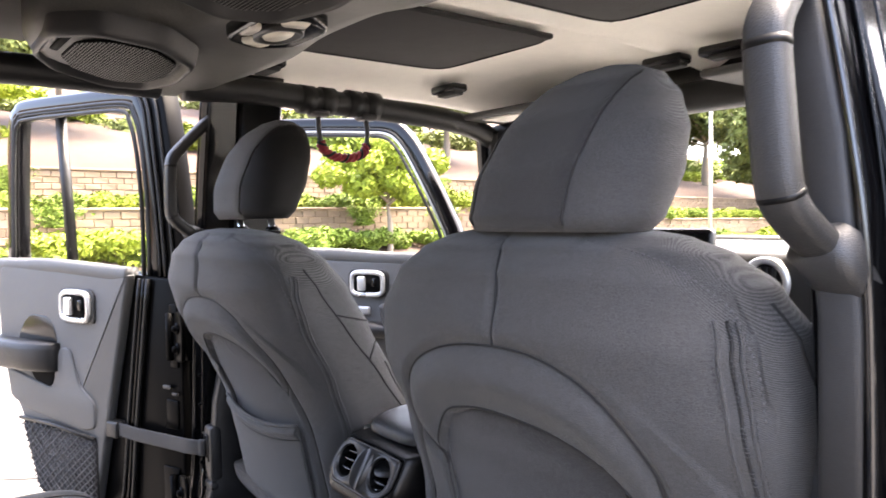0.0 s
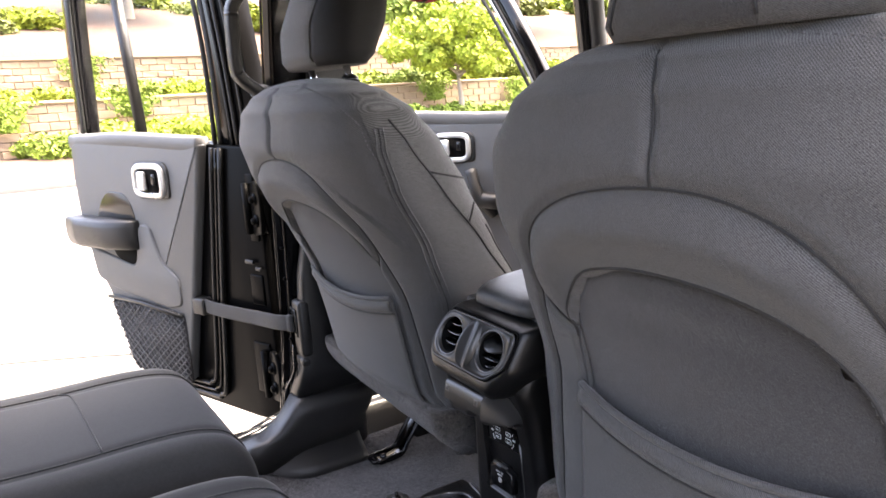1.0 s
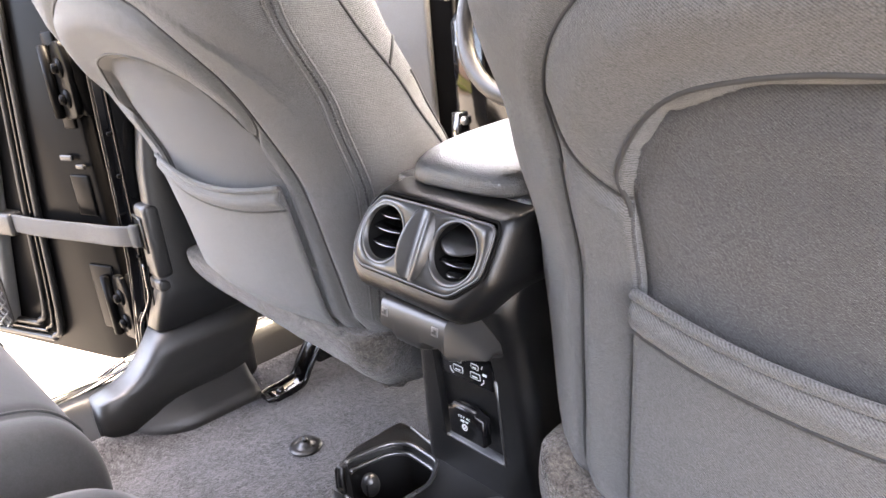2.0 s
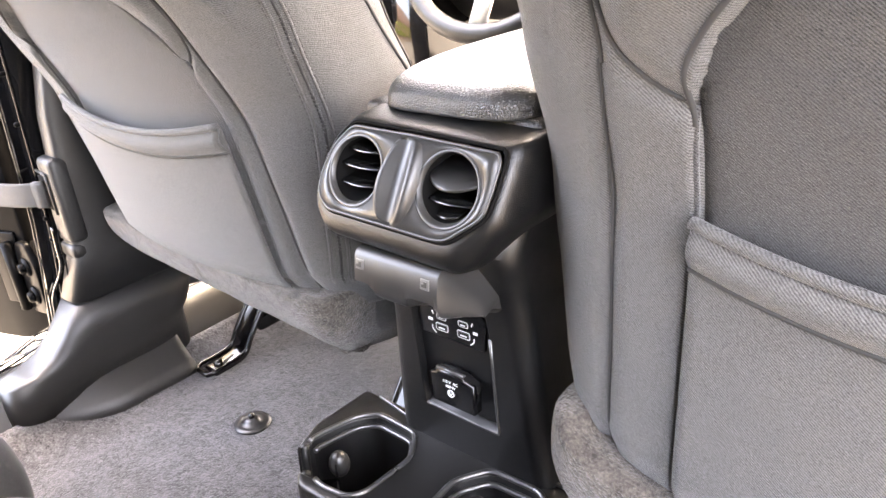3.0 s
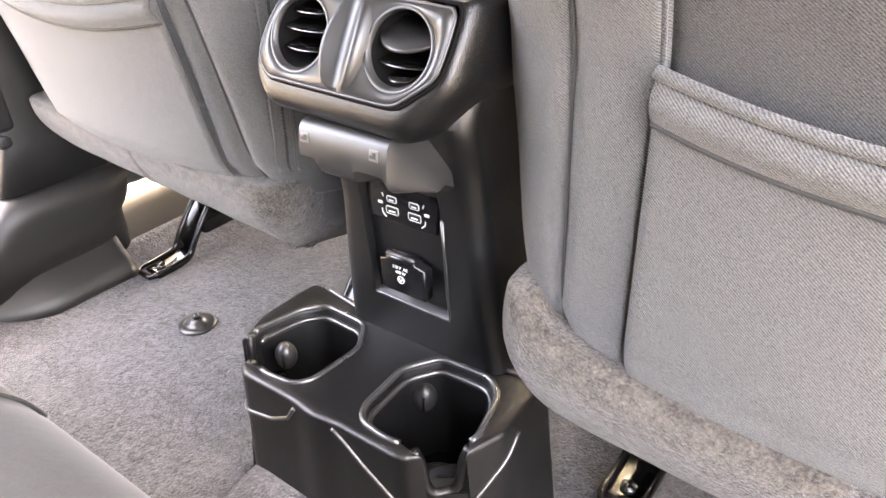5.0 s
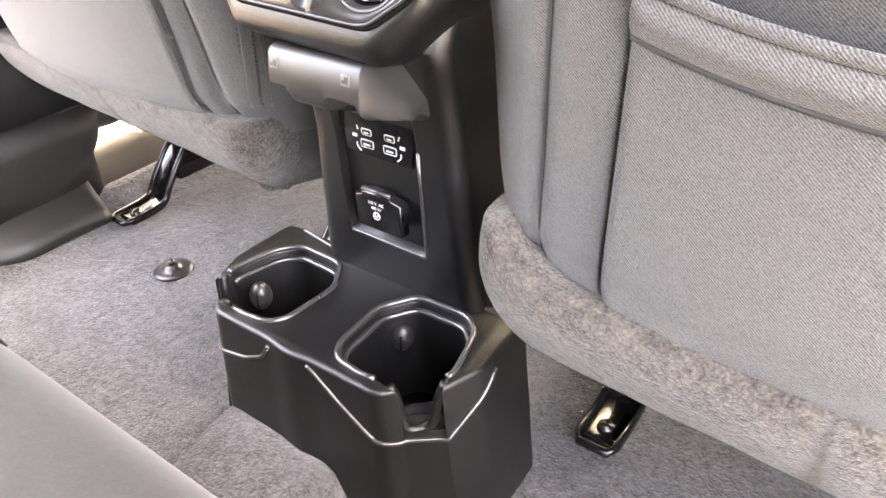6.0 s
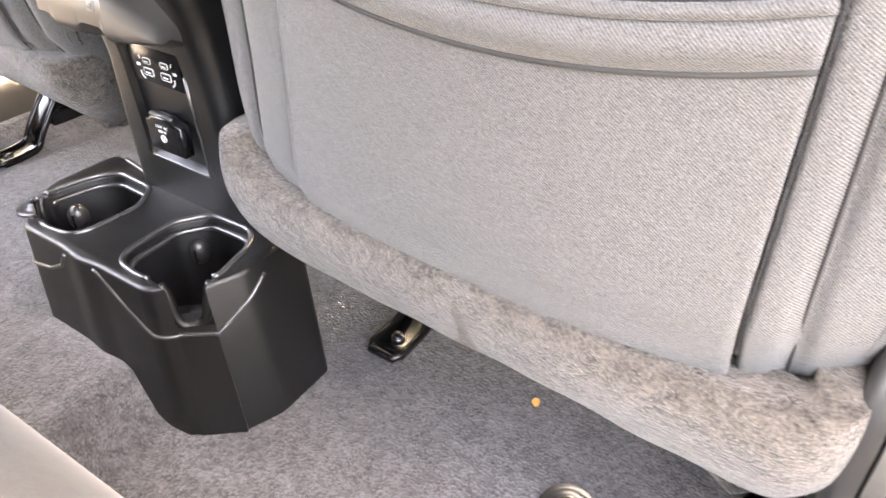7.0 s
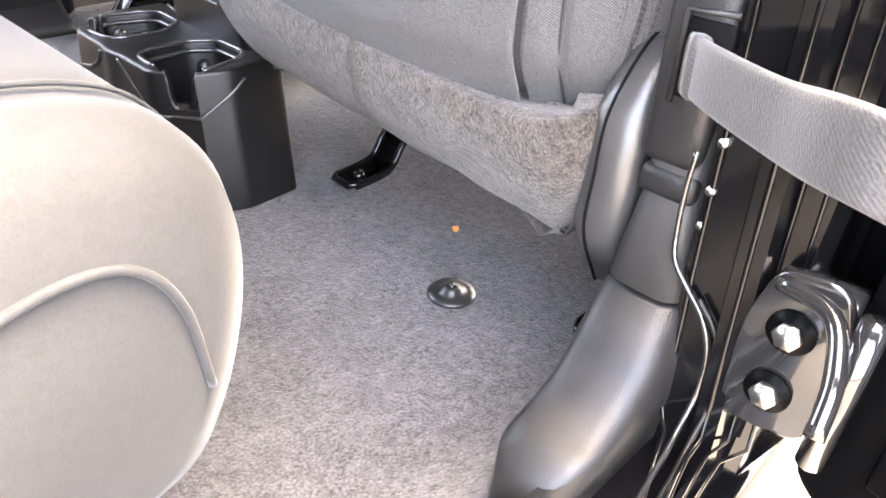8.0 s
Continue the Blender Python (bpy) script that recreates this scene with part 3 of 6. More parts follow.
    # cushion, felt skirt, side shield, rails
    cush = box(0, 0.40, 0.285, 0.53, 0.52, 0.17, 0.06, 5)
    part("cushion", cush, "cover", seat)
    plan = [(Vector((-0.256, 0.17 - 0.017 * k, 0)), Vector((-1, 0, 0))) for k in range(8)]
    plan += [(Vector((-0.220 - 0.036 * math.cos(q), 0.045 - 0.040 * math.sin(q), 0)), Vector((-math.cos(q), -math.sin(q), 0))) for q in [math.pi / 2 * k / 9 for k in range(10)]]
    plan += [(Vector((-0.220 + 0.011 * k, 0.004, 0)), Vector((0, -1, 0))) for k in range(1, 21)]
    plan = [(Vector((p.x * (1.0 if out > 0 or p.x > 0 else 0.96), p.y, 0)), n) for p, n in plan]
    inner = 1.0 if out > 0 else 0.97           # the far seat's skirt is drawn in beside the console
    plan += [(Vector((-p.x * inner, p.y, 0)), Vector((-n.x, n.y, 0))) for p, n in plan[::-1]]
    skirt_rings = []
    for j in range(32):
        t = max(0.0, min(1.0, (j - 2) / 26))
        ring = []
        for p, n in plan:
            u = max(-0.25, min(0.25, p.x))
            far = max(0.0, p.y - 0.045)
            ztop = 0.300 - 0.030 * (u + 0.26) / 0.52 + lift + flare * 0.024 * max(0.0, (abs(u) - 0.165) / 0.085) ** 2
            zlow = 0.190 - 0.040 * (u + 0.26) / 0.52 + 1.15 * lift - 0.25 * far
            grow = 0.001 + 0.012 * math.sin(math.pi * t ** 0.85) - 0.056 * (1 - t) ** 1.8 + 0.004 * noise.noise((p.x * 16, p.y * 16, t * 3)) * (1 - t * t)
            if j < 2:                          # turned in under the seat
                grow -= 0.09 - 0.045 * j
            if j > 28:                         # and in against the seat cover at the top
                grow -= 0.012 * (j - 28)
            ring.append(p + n * grow + Vector((0, 0.006 * (1 - t), zlow + (ztop - zlow) * t + (0.028 * (2 - j) if j < 2 else 0))))
        skirt_rings.append(ring)
    rings = [r + [p + Vector((0, 0.006, 0.001)) for p in r[::-1]] for r in skirt_rings]
    part("skirt", loft(rings), "felt", seat, "fuzzy grey felt skirt")
    shield = prism([(0.05, 0.14), (0.10, 0.135), (0.42, 0.13), (0.48, 0.20), (0.46, 0.27), (0.20, 0.29), (0.13, 0.34), (0.06, 0.345), (0.02, 0.30), (0.015, 0.20)], 0.045, 0.016, 4, Matrix.Translation((0.245 if out > 0 else -0.290, 0, 0)) @ Matrix(((0, 1, 0, 0), (1, 0, 0, 0), (0, 0, 1, 0), (0, 0, 0, 1))))
    cover = part("side_shield", shield, "shield", seat)
    su = 0.2625 if out > 0 else -0.2725
    plain_part("joint", tube(smooth_path([(su, 0.115, 0.3445), (su, 0.062, 0.346), (su, 0.0195, 0.302), (su, 0.0135, 0.25), (su, 0.0145, 0.20), (su, 0.048, 0.1385)], 6), 0.0013, 6), "void", cover)
    for u in (-0.19, 0.232 if out > 0 else 0.19):
        fy = 0.0 if u > 0.2 else 0.018
        rail = part("rail", box(u, 0.44, 0.055, 0.045, 0.38, 0.03, 0.006), "smooth", seat)
        # pressed-steel foot: a channel with raised, rounded edges
        pts = smooth_path([(u, 0.285, 0.090), (u, 0.250 + fy, 0.082), (u, 0.214 + fy, 0.040), (u, 0.196 + fy, 0.015), (u, 0.170 + fy, 0.009), (u, 0.132 + fy, 0.008)], 5)
        plate = tube(pts, 0.023, 12, r2=0.0045, up=(0, 0, 1), power=5)
        part("foot", plate, "paint", rail)
        edge = [(u - 0.021, y, z + 0.005) for _, y, z in pts] + [(u - 0.016, 0.121 + fy, 0.012), (u + 0.016, 0.121 + fy, 0.012)] + [(u + 0.021, y, z + 0.005) for _, y, z in pts[::-1]]
        part("flange", tube(edge, 0.0048, 8), "smooth", rail)
        part("bolt", cyl((u, 0.152 + fy, 0.008), (u, 0.152 + fy, 0.018), 0.009, 6, bevel=0.001), "slatedge", rail)
        part("bracket", box(u, 0.40, 0.13, 0.03, 0.26, 0.13, 0.01), "smooth", seat)
    return seat


build_front_seat(pose(0.385, 0, 0), "black fabric-covered front car seat with back pocket and headrest", 1, 0.0, 0.0, (0.015, 0.005, -0.008))
build_front_seat(pose(-0.435, 0, -0.005), "black fabric-covered front car seat leaning back, with empty back pocket", -1, 0.065, -0.22, (0.02, 0.055, 0.018), 0.022, 0.0)


# ---- rear bench ----
def bench_cushion(x0, x1, label):
    t = thing("rear_seat", label, "car seat", None, "rear seats")
    w = (x1 - x0) / 2
    c = (x0 + x1) / 2
    prof = [(-0.80, 0.14), (-0.80, 0.35), (-0.70, 0.372), (-0.50, 0.366), (-0.36, 0.366), (-0.29, 0.356), (-0.255, 0.332), (-0.238, 0.29), (-0.240, 0.23), (-0.262, 0.16), (-0.30, 0.115), (-0.40, 0.105), (-0.70, 0.105)]
    path = smooth_path([(0, y, z) for y, z in prof], 6, closed=True)
    rings = []
    for k in range(41):
        s = -1 + 2 * k / 40
        e = max(0.0, abs(s) * w - (w - 0.045)) / 0.045
        shrink = 1 - 0.22 * (1 - math.sqrt(max(0, 1 - e * e)))
        ring = []
        for p in path:
            cy, cz = -0.52, 0.235
            f = shrink
            dip = 0.010 * math.exp(-((abs(s) * w - (w - 0.075)) / 0.010) ** 2) if p.z > 0.3 else 0
            ring.append(Vector((c + s * w, cy + (p.y - cy) * (1 - (1 - f) * 0.6), cz + (p.z - cz) * f - dip * 0.6)))
        rings.append(ring)
    body = part("cushion", loft(rings), "cushion", t)
    for s in (-1, 1):
        u = s * (w - 0.075)
        k = [Vector((c + u, p.y, p.z + 0.0005)) for p in path if p.z > 0.30 and p.y > -0.78]
        part("seam", tube(sorted(k, key=lambda q: q.y), 0.0016, 6), "cushion", body)
    part("seam", tube(smooth_path([(c - w + 0.075, -0.470, 0.3660), (c - w + 0.105, -0.452, 0.3668), (c, -0.446, 0.3668), (c + w - 0.075, -0.440, 0.3664)], 8), 0.0018, 6), "cushion", body)
    arc = smooth_path([(c + w + 0.001, -0.66, 0.19), (c + w + 0.001, -0.50, 0.250), (c + w + 0.001, -0.40, 0.286), (c + w + 0.001, -0.345, 0.300), (c + w + 0.001, -0.310, 0.292), (c + w + 0.0005, -0.290, 0.258), (c + w + 0.0005, -0.282, 0.20)], 8)
    part("seam", tube(arc, 0.0028, 8), "cushion", body)
    rings = []
    for j in range(25):
        q = j / 24
        e = math.sqrt(max(0.02, 1 - max(0, (q - 0.85) / 0.15) ** 2))
        rings.append(sring(c, -0.86 - 0.16 * q, 0.34 + 0.56 * q, w * (0.97 + 0.03 * e) * (0.92 + 0.08 * e), 0.07 * e, 40, 5))
    part("backrest", loft(rings), "cushion", t)
    return t


bench_cushion(-0.63, -0.185, "narrow grey cloth rear seat with stitched cushion")
bench_cushion(-0.118, 0.60, "wide grey cloth rear seat with stitched cushion")


# ---- centre console ----
def build_console():
    con = thing("center_console", "black plastic centre console with rear air vents, switches and cup holders", "car console")
    # riser: tapering column below the vents, with a recessed panel in its rear face
    AX = 0.002
    widths = [(0.175, 0.096), (0.20, 0.094), (0.26, 0.088), (0.33, 0.082), (0.38, 0.081), (0.43, 0.086), (0.47, 0.090), (0.50, 0.088)]
    depths = [(0.175, 0.074), (0.20, 0.072), (0.26, 0.067), (0.33, 0.063), (0.38, 0.055), (0.43, 0.036), (0.45, 0.044), (0.50, 0.066)]
    front_y = lambda z: lerp(depths, z)
    heights = [0.175 + 0.013 * k for k in range(4)] + [0.2268, 0.2285, 0.2300, 0.2335] + [0.245 + 0.0142 * k for k in range(19)]
    rings = []
    for z in heights:
        w, y0 = lerp(widths, z), front_y(z)
        sunk = 0.0075 * max(0.0, min(1.0, (z - 0.2285) / 0.005)) if z < 0.40 else 0.0
        turn = [math.pi / 2 * k / 8 for k in range(9)]
        left = [Vector((AX - w + 0.02 * (1 - math.cos(a)), y0 + 0.02 * (1 - math.sin(a)), z)) for a in turn]
        right = [Vector((AX + w - 0.02 * (1 - math.cos(a)), y0 + 0.02 * (1 - math.sin(a)), z)) for a in turn[::-1]]
        mids = [Vector((x, y0 + d * sunk, z)) for x, d in ((-0.052, 0), (-0.0462, 0), (-0.0450, 0.12), (-0.0436, 1), (-0.02, 1), (0.0, 1), (0.02, 1), (0.0425, 1), (0.0440, 0.12), (0.0452, 0), (0.052, 0))]
        rings.append([Vector((AX - w, 0.75, z))] + left + mids + right + [Vector((AX + w, 0.75, z))])
    part("riser", loft(rings), "plastic", con, smooth="angle")
    floor_y = lambda z: front_y(z) + 0.0075
    sill = smooth_path([(-0.0440, front_y(0.2290) + 0.0012, 0.2285), (0.0, front_y(0.2280) + 0.0012, 0.2275), (0.0435, front_y(0.2275) + 0.0012, 0.2270)], 6) + [Vector((0.0448, front_y(z) + 0.0006, z)) for z in (0.232, 0.26, 0.30, 0.335)]
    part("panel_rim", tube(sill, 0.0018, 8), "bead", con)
    usb_y = floor_y(0.335) - 0.0030
    usb = part("usb_panel", prism([(-0.0385, 0.3155), (0.0345, 0.3155), (0.0390, 0.362), (-0.0425, 0.362)], 0.008, 0.0012, 2, Matrix.Translation((0, usb_y, 0))), "smooth", con)
    for cx in (-0.0130, 0.0122):
        s = -1 if cx < 0 else 1
        for cz, w, h in ((0.3380, 0.0086, 0.0040), (0.3270, 0.0120, 0.0052)):
            port = part("usb_port", box(cx, usb_y - 0.0002, cz, w + 0.0016, 0.0014, h + 0.0016, 0.0010, 2), "bezel", usb, "dark socket with a pale rim")
            part("socket", box(cx, usb_y - 0.0006, cz, w, 0.0014, h, 0.0008, 1), "void", port)
            part("tongue", box(cx + 0.0004, usb_y - 0.0011, cz - 0.0004, w * 0.62, 0.0012, h * 0.26, 0.0002, 1), "white", port)
        for cz, w, h in ((0.3380, 0.0106, 0.0056), (0.3270, 0.0138, 0.0072)):
            line = rounded([(cx - w / 2, cz - h / 2), (cx + w / 2, cz - h / 2), (cx + w / 2, cz + h / 2), (cx - w / 2, cz + h / 2)], 0.0018)
            part("mark", tube([(x, usb_y - 0.0004, z) for x, z in line], 0.00045, 4, closed=True), "white", usb)
        part("mark", box(cx + s * 0.0135, usb_y - 0.0003, 0.3325, 0.0048, 0.0008, 0.0026, 0), "white", usb)
        part("mark", tube([(cx + s * 0.0095, usb_y - 0.0003, 0.3385), (cx + s * 0.0108, usb_y - 0.0003, 0.3420)], 0.0006, 4), "white", usb)
        part("mark", tube(smooth_path([(cx + s * 0.0118, usb_y - 0.0003, 0.3265), (cx + s * 0.0112, usb_y - 0.0003, 0.3225), (cx + s * 0.0075, usb_y - 0.0003, 0.3190)], 5), 0.0006, 4), "white", usb)
    OY = 0.0580                                 # front of the mains socket cover
    lid = part("outlet_cover", prism([(-0.0245, 0.2470), (0.0250, 0.2470), (0.0260, 0.2795), (0.0150, 0.2815), (0.0140, 0.2850), (-0.0175, 0.2850), (-0.0185, 0.2815), (-0.0260, 0.2800)], 0.014, 0.0024, 3, Matrix.Translation((0, OY, 0))), "smooth", con)
    part("hinge_bar", cyl((-0.018, OY + 0.003, 0.2855), (0.014, OY + 0.003, 0.2855), 0.0022, 8), "bezel", lid)
    for text, size, z in (("115 V  AC", 0.0042, 0.2740), ("400 W", 0.0042, 0.2690)):
        cu = bpy.data.curves.new("writing", "FONT")
        cu.body, cu.size, cu.align_x, cu.extrude = text, size, "CENTER", 0.0002
        ob = new("writing", cu)
        dg = bpy.context.evaluated_depsgraph_get()
        b = bmesh.new()
        b.from_mesh(bpy.data.meshes.new_from_object(ob.evaluated_get(dg)))
        bpy.data.objects.remove(ob)
        bmesh.ops.transform(b, matrix=pose(-0.001, OY - 0.0004, z, 90, 0, 0), verts=b.verts[:])
        part("writing", b, "white", lid, smooth=False)
    ring = [Vector((-0.001 + 0.0036 * math.cos(a), OY - 0.0003, 0.2630 + 0.0036 * math.sin(a))) for a in [2 * math.pi * k / 24 for k in range(24)]]
    part("plug_symbol", tube(ring, 0.0005, 5, closed=True), "white", lid)
    part("plug_symbol", tube([(-0.0024, OY - 0.0003, 0.2648), (-0.0024, OY - 0.0003, 0.2626), (-0.001, OY - 0.0003, 0.2612), (0.0004, OY - 0.0003, 0.2626), (0.0004, OY - 0.0003, 0.2648)], 0.0005, 5), "white", lid)
    # switch pod: a shelf with a sloping underside and two finger notches in its lower edge
    rings = []
    for k in range(61):
        x = -0.058 + 0.122 * k / 60
        end = max(0.0, (abs(x - 0.003) - 0.045) / 0.016)
        notch = max(math.exp(-((x + 0.037) / 0.013) ** 8), math.exp(-((x - 0.030) / 0.015) ** 8))
        back = 0.036 * end
        drop = 0.040 * end
        prof = [(0.066, 0.430 - drop), (0.006 + back, 0.4275 - drop), (0.0015 + back, 0.4262 - drop), (-0.0015 + back, 0.4225 - drop), (-0.0042 + back, 0.4080 - drop * 0.7), (-0.0046 + back, 0.3965 - drop * 0.4 + 0.0035 * notch), (-0.0030 + back, 0.3905 - drop * 0.3 + 0.0125 * notch),
                (0.0010 + back + 0.016 * notch, 0.3868 - drop * 0.2 + 0.0150 * notch), (0.0080 + back + 0.011 * notch, 0.3845 - drop * 0.1 + 0.0030 * notch), (0.034 + back * 0.6, 0.3745), (0.066, 0.3640)]
        rings.append([Vector((x, y, z)) for y, z in prof])
    pod = part("switch_pod", loft(rings), "pod", con, smooth="angle")
    for cx in (-0.0355, 0.0355):
        at = Matrix.Translation((cx, -0.0030, 0.4155)) @ Matrix.Rotation(radians(-10), 4, "X")
        icon = box(0, 0, 0, 0.0088, 0.0012, 0.0088, 0.0005, 2)
        bmesh.ops.transform(icon, matrix=at, verts=icon.verts[:])
        sw = part("switch_mark", icon, "mark", pod, "pale square window-switch mark")
        glyph = box(-0.0003, -0.0007, -0.0010, 0.0058, 0.0006, 0.0024, 0)
        box(0.0010, -0.0007, 0.0012, 0.0030, 0.0006, 0.0026, 0, bm=glyph)
        bmesh.ops.transform(glyph, matrix=at, verts=glyph.verts[:])
        part("glyph", glyph, "pod", sw, smooth=False)
    for cx in (-0.037, 0.030):
        sw = part("window_switch", box(cx, 0.0125, 0.3955, 0.022, 0.014, 0.006, 0.002, 2), "smooth", pod)
        part("tab", box(cx + 0.004, 0.0052, 0.3962, 0.010, 0.0016, 0.0014, 0.0004, 1), "white", sw)
    # vent head
    SL, HX = 0.50, 0.0135
    KZ = 1 / math.sqrt(1 + SL * SL)
    face = lambda x, z, dy=0.0: Vector((HX + x, -0.004 + (z - 0.446) * SL + dy, z))
    edge_plan = [(-0.071, 0.5225), (0.0, 0.5215), (0.076, 0.5190), (0.0785, 0.5120), (0.0768, 0.4930), (0.0740, 0.4790), (0.0690, 0.4735), (0.0450, 0.4565), (0.0320, 0.4555), (-0.081, 0.4580), (-0.0930, 0.4665), (-0.0965, 0.4750), (-0.0945, 0.4900), (-0.0870, 0.5075)]

    def outline(side, below=None, above=None):
        """The bezel's plan grown outwards by side, below and above."""
        below, above = side if below is None else below, side if above is None else above
        mid = 0.489
        out = []
        for x, z in rounded(edge_plan, 0.006, 3):
            f = (z - mid) / 0.033
            out.append((-0.0095 + (x + 0.0095) * (1 + side / 0.0875), z + (above if f > 0 else below) * max(-1.0, min(1.0, f))))
        return out
    rings = [[face(x, z, dy) for x, z in outline(*g)] for g, dy in (((0.0030, 0.0030, 0.0020), -0.0005), ((0.0055, 0.0080, 0.0032), 0.0), ((0.0085, 0.0150, 0.0045), 0.003), ((0.0110, 0.0220, 0.0055), 0.009), ((0.0135, 0.0290, 0.0065), 0.020), ((0.0150, 0.0330, 0.0075), 0.040), ((0.0155, 0.0350, 0.0080), 0.09))]
    rings.append([Vector((p.x, 0.72, p.z)) for p in rings[-1]])
    shell = loft(rings)
    mouth = min((f for f in shell.faces if len(f.verts) > 4), key=lambda f: f.calc_center_median().y)
    bmesh.ops.delete(shell, geom=[mouth], context="FACES_ONLY")
    head = part("vent_head", shell, "plastic", con)
    # bezel plate with two round openings
    part("bezel_lip", tube([face(x, z, -0.0042) for x, z in outline(-0.0004)], 0.0013, 8, closed=True), "bezel", head)
    part("bezel_groove", tube([face(x, z, -0.0012) for x, z in outline(0.0021)], 0.0016, 8, closed=True), "void", head)
    plate = bmesh.new()
    rim_poly = outline(-0.0010)
    R, CZ = 0.0285, 0.4905
    centres = (-0.0575, 0.0375)
    MIDX = (centres[0] + centres[1]) / 2
    for cx in centres:
        # each half of the plate runs from its round opening out to the rim and the middle line
        side = 1 if cx > MIDX else -1
        quads = []
        for k in range(120):
            a = 2 * math.pi * k / 120
            ux, uz = math.cos(a), KZ * math.sin(a)
            reach = [(MIDX - cx) / ux] if ux * side < -1e-6 else []
            for (xa, za), (xb, zb) in zip(rim_poly, rim_poly[1:] + rim_poly[:1]):
                ex, ez = xb - xa, zb - za
                det = ux * -ez + uz * ex
                if abs(det) > 1e-9:
                    dx, dz = xa - cx, za - CZ
                    far, along = (dx * -ez + dz * ex) / det, (ux * dz - uz * dx) / det
                    if far > 0 and -1e-6 <= along <= 1 + 1e-6:
                        reach.append(far)
            quads.append((plate.verts.new(face(cx + R * ux, CZ + R * uz, -0.005)), plate.verts.new(face(cx + min(reach) * ux, CZ + min(reach) * uz, -0.005))))
        for p, q in zip(quads, quads[1:] + quads[:1]):
            plate.faces.new((p[0], p[1], q[1], q[0]))
    for f in plate.faces:
        f.normal_update()
        if f.normal.y > 0:
            f.normal_flip()
    bez = part("vent_bezel", plate, "bezel", head)
    sol = bez.modifiers.new("thickness", "SOLIDIFY")
    sol.thickness, sol.offset = 0.006, -1
    for cx in centres:
        collar = []
        for r, dy in ((R + 0.0014, -0.0052), (R + 0.0006, -0.0056), (R - 0.0004, -0.0056), (R - 0.0014, -0.0046), (R - 0.0022, -0.001), (R - 0.003, 0.03), (0.002, 0.032)):
            collar.append([face(cx + r * math.cos(a), CZ + r * KZ * math.sin(a), dy) for a in [2 * math.pi * k / 64 for k in range(64)]])
        part("vent_lip", loft(collar[:5], cap=False), "bezel", bez)
        vent = part("vent_ring", loft([[p + Vector((0, 0.0004, 0)) for p in c] for c in collar[4:]], cap=False), "void", bez, "round black vent barrel")
        for dz, tilt in ((0.0125, 8), (0.0005, 8), (-0.0125, 8)) if cx < MIDX else ((0.0035, 20), (-0.0115, 8), (-0.0205, 8)):
            wide = cx > MIDX and dz > 0
            half = math.sqrt(max(0, (R - 0.0035) ** 2 - (dz / KZ) ** 2))
            depth = 0.026 if wide else 0.018
            thick = 0.0017 if wide else 0.0008
            n = 18
            pr = []
            for k in range(n + 1):
                x = -half + 2 * half * k / n
                bow = (0.013 if wide else 0.004) * (1 - (x / half) ** 2)
                pr.append([Vector((x, -bow + 0.001, thick)), Vector((x, depth, thick)), Vector((x, depth, -thick)), Vector((x, -bow + 0.001, -thick)), Vector((x, -bow - 0.0008, 0))])
            b = loft(pr)
            bmesh.ops.transform(b, matrix=Matrix.Translation(face(cx, CZ + dz, 0.004)) @ Matrix.Rotation(radians(tilt), 4, "X"), verts=b.verts[:])
            part("slat", b, "pod" if wide else "slatedge", vent)
    # sculpted bridge between the two vents: a hollow channel between two raised ridges
    bridge = []
    for k in range(25):
        t = k / 24
        z = 0.4605 + 0.0575 * t
        bow = math.sin(math.pi * t) ** 0.6
        half = 0.0105 + 0.0100 * bow
        mid = MIDX + 0.004 * (t - 0.5)
        ridge = 0.0010 + 0.0085 * bow
        row = [(-1.0, 0.0), (-0.90, 0.55 * ridge), (-0.78, 0.95 * ridge), (-0.66, ridge), (-0.54, 0.90 * ridge), (-0.25, 0.25 * ridge), (0.0, 0.10 * ridge), (0.25, 0.25 * ridge), (0.54, 0.90 * ridge), (0.66, ridge), (0.78, 0.95 * ridge), (0.90, 0.55 * ridge), (1.0, 0.0)]
        bridge.append([face(mid + f * half, z, -0.0049 - h) for f, h in row])
    part("vent_bridge", loft(bridge, closed=False, cap=False), "bezel", bez)
    # top deck and padded armrest lid
    part("deck", box(0.006, 0.42, 0.521, 0.184, 0.70, 0.020, 0.007, 3), "vinyl", con)
    rings = []
    for j in range(17):
        t = j / 16
        s = max(0.12, math.sqrt(max(0.0, 1 - t ** 3.4)))
        rings.append([Vector((0.010 + p.x, 0.37 + p.y, 0.530 + 0.035 * t)) for p in sring(0, 0, 0, 0.092 * (0.35 + 0.65 * s), 0.312 * (0.60 + 0.40 * s), 72, 5.0)])
    part("armrest_lid", loft(rings), "vinyl", con, "padded black armrest lid")
    # cup holder block
    build_cups(con)
    # forward part of the console beside the seats
    part("side_wall", box(0, 0.52, 0.27, 0.15, 0.80, 0.28, 0.01), "plastic", con)
    return con


def rounded(poly, r, seg=4):
    """Polygon with rounded corners."""
    out, n = [], len(poly)
    for i in range(n):
        a, b, c = (Vector((*poly[(i + k) % n], 0)) for k in (-1, 0, 1))
        u, v = (a - b).normalized(), (c - b).normalized()
        rr = min(r, 0.45 * (a - b).length, 0.45 * (c - b).length)
        p, q = b + u * rr, b + v * rr
        for k in range(seg + 1):
            t = k / seg
            w = p * (1 - t) ** 2 + b * 2 * t * (1 - t) + q * t * t
            out.append((w.x, w.y))
    return out


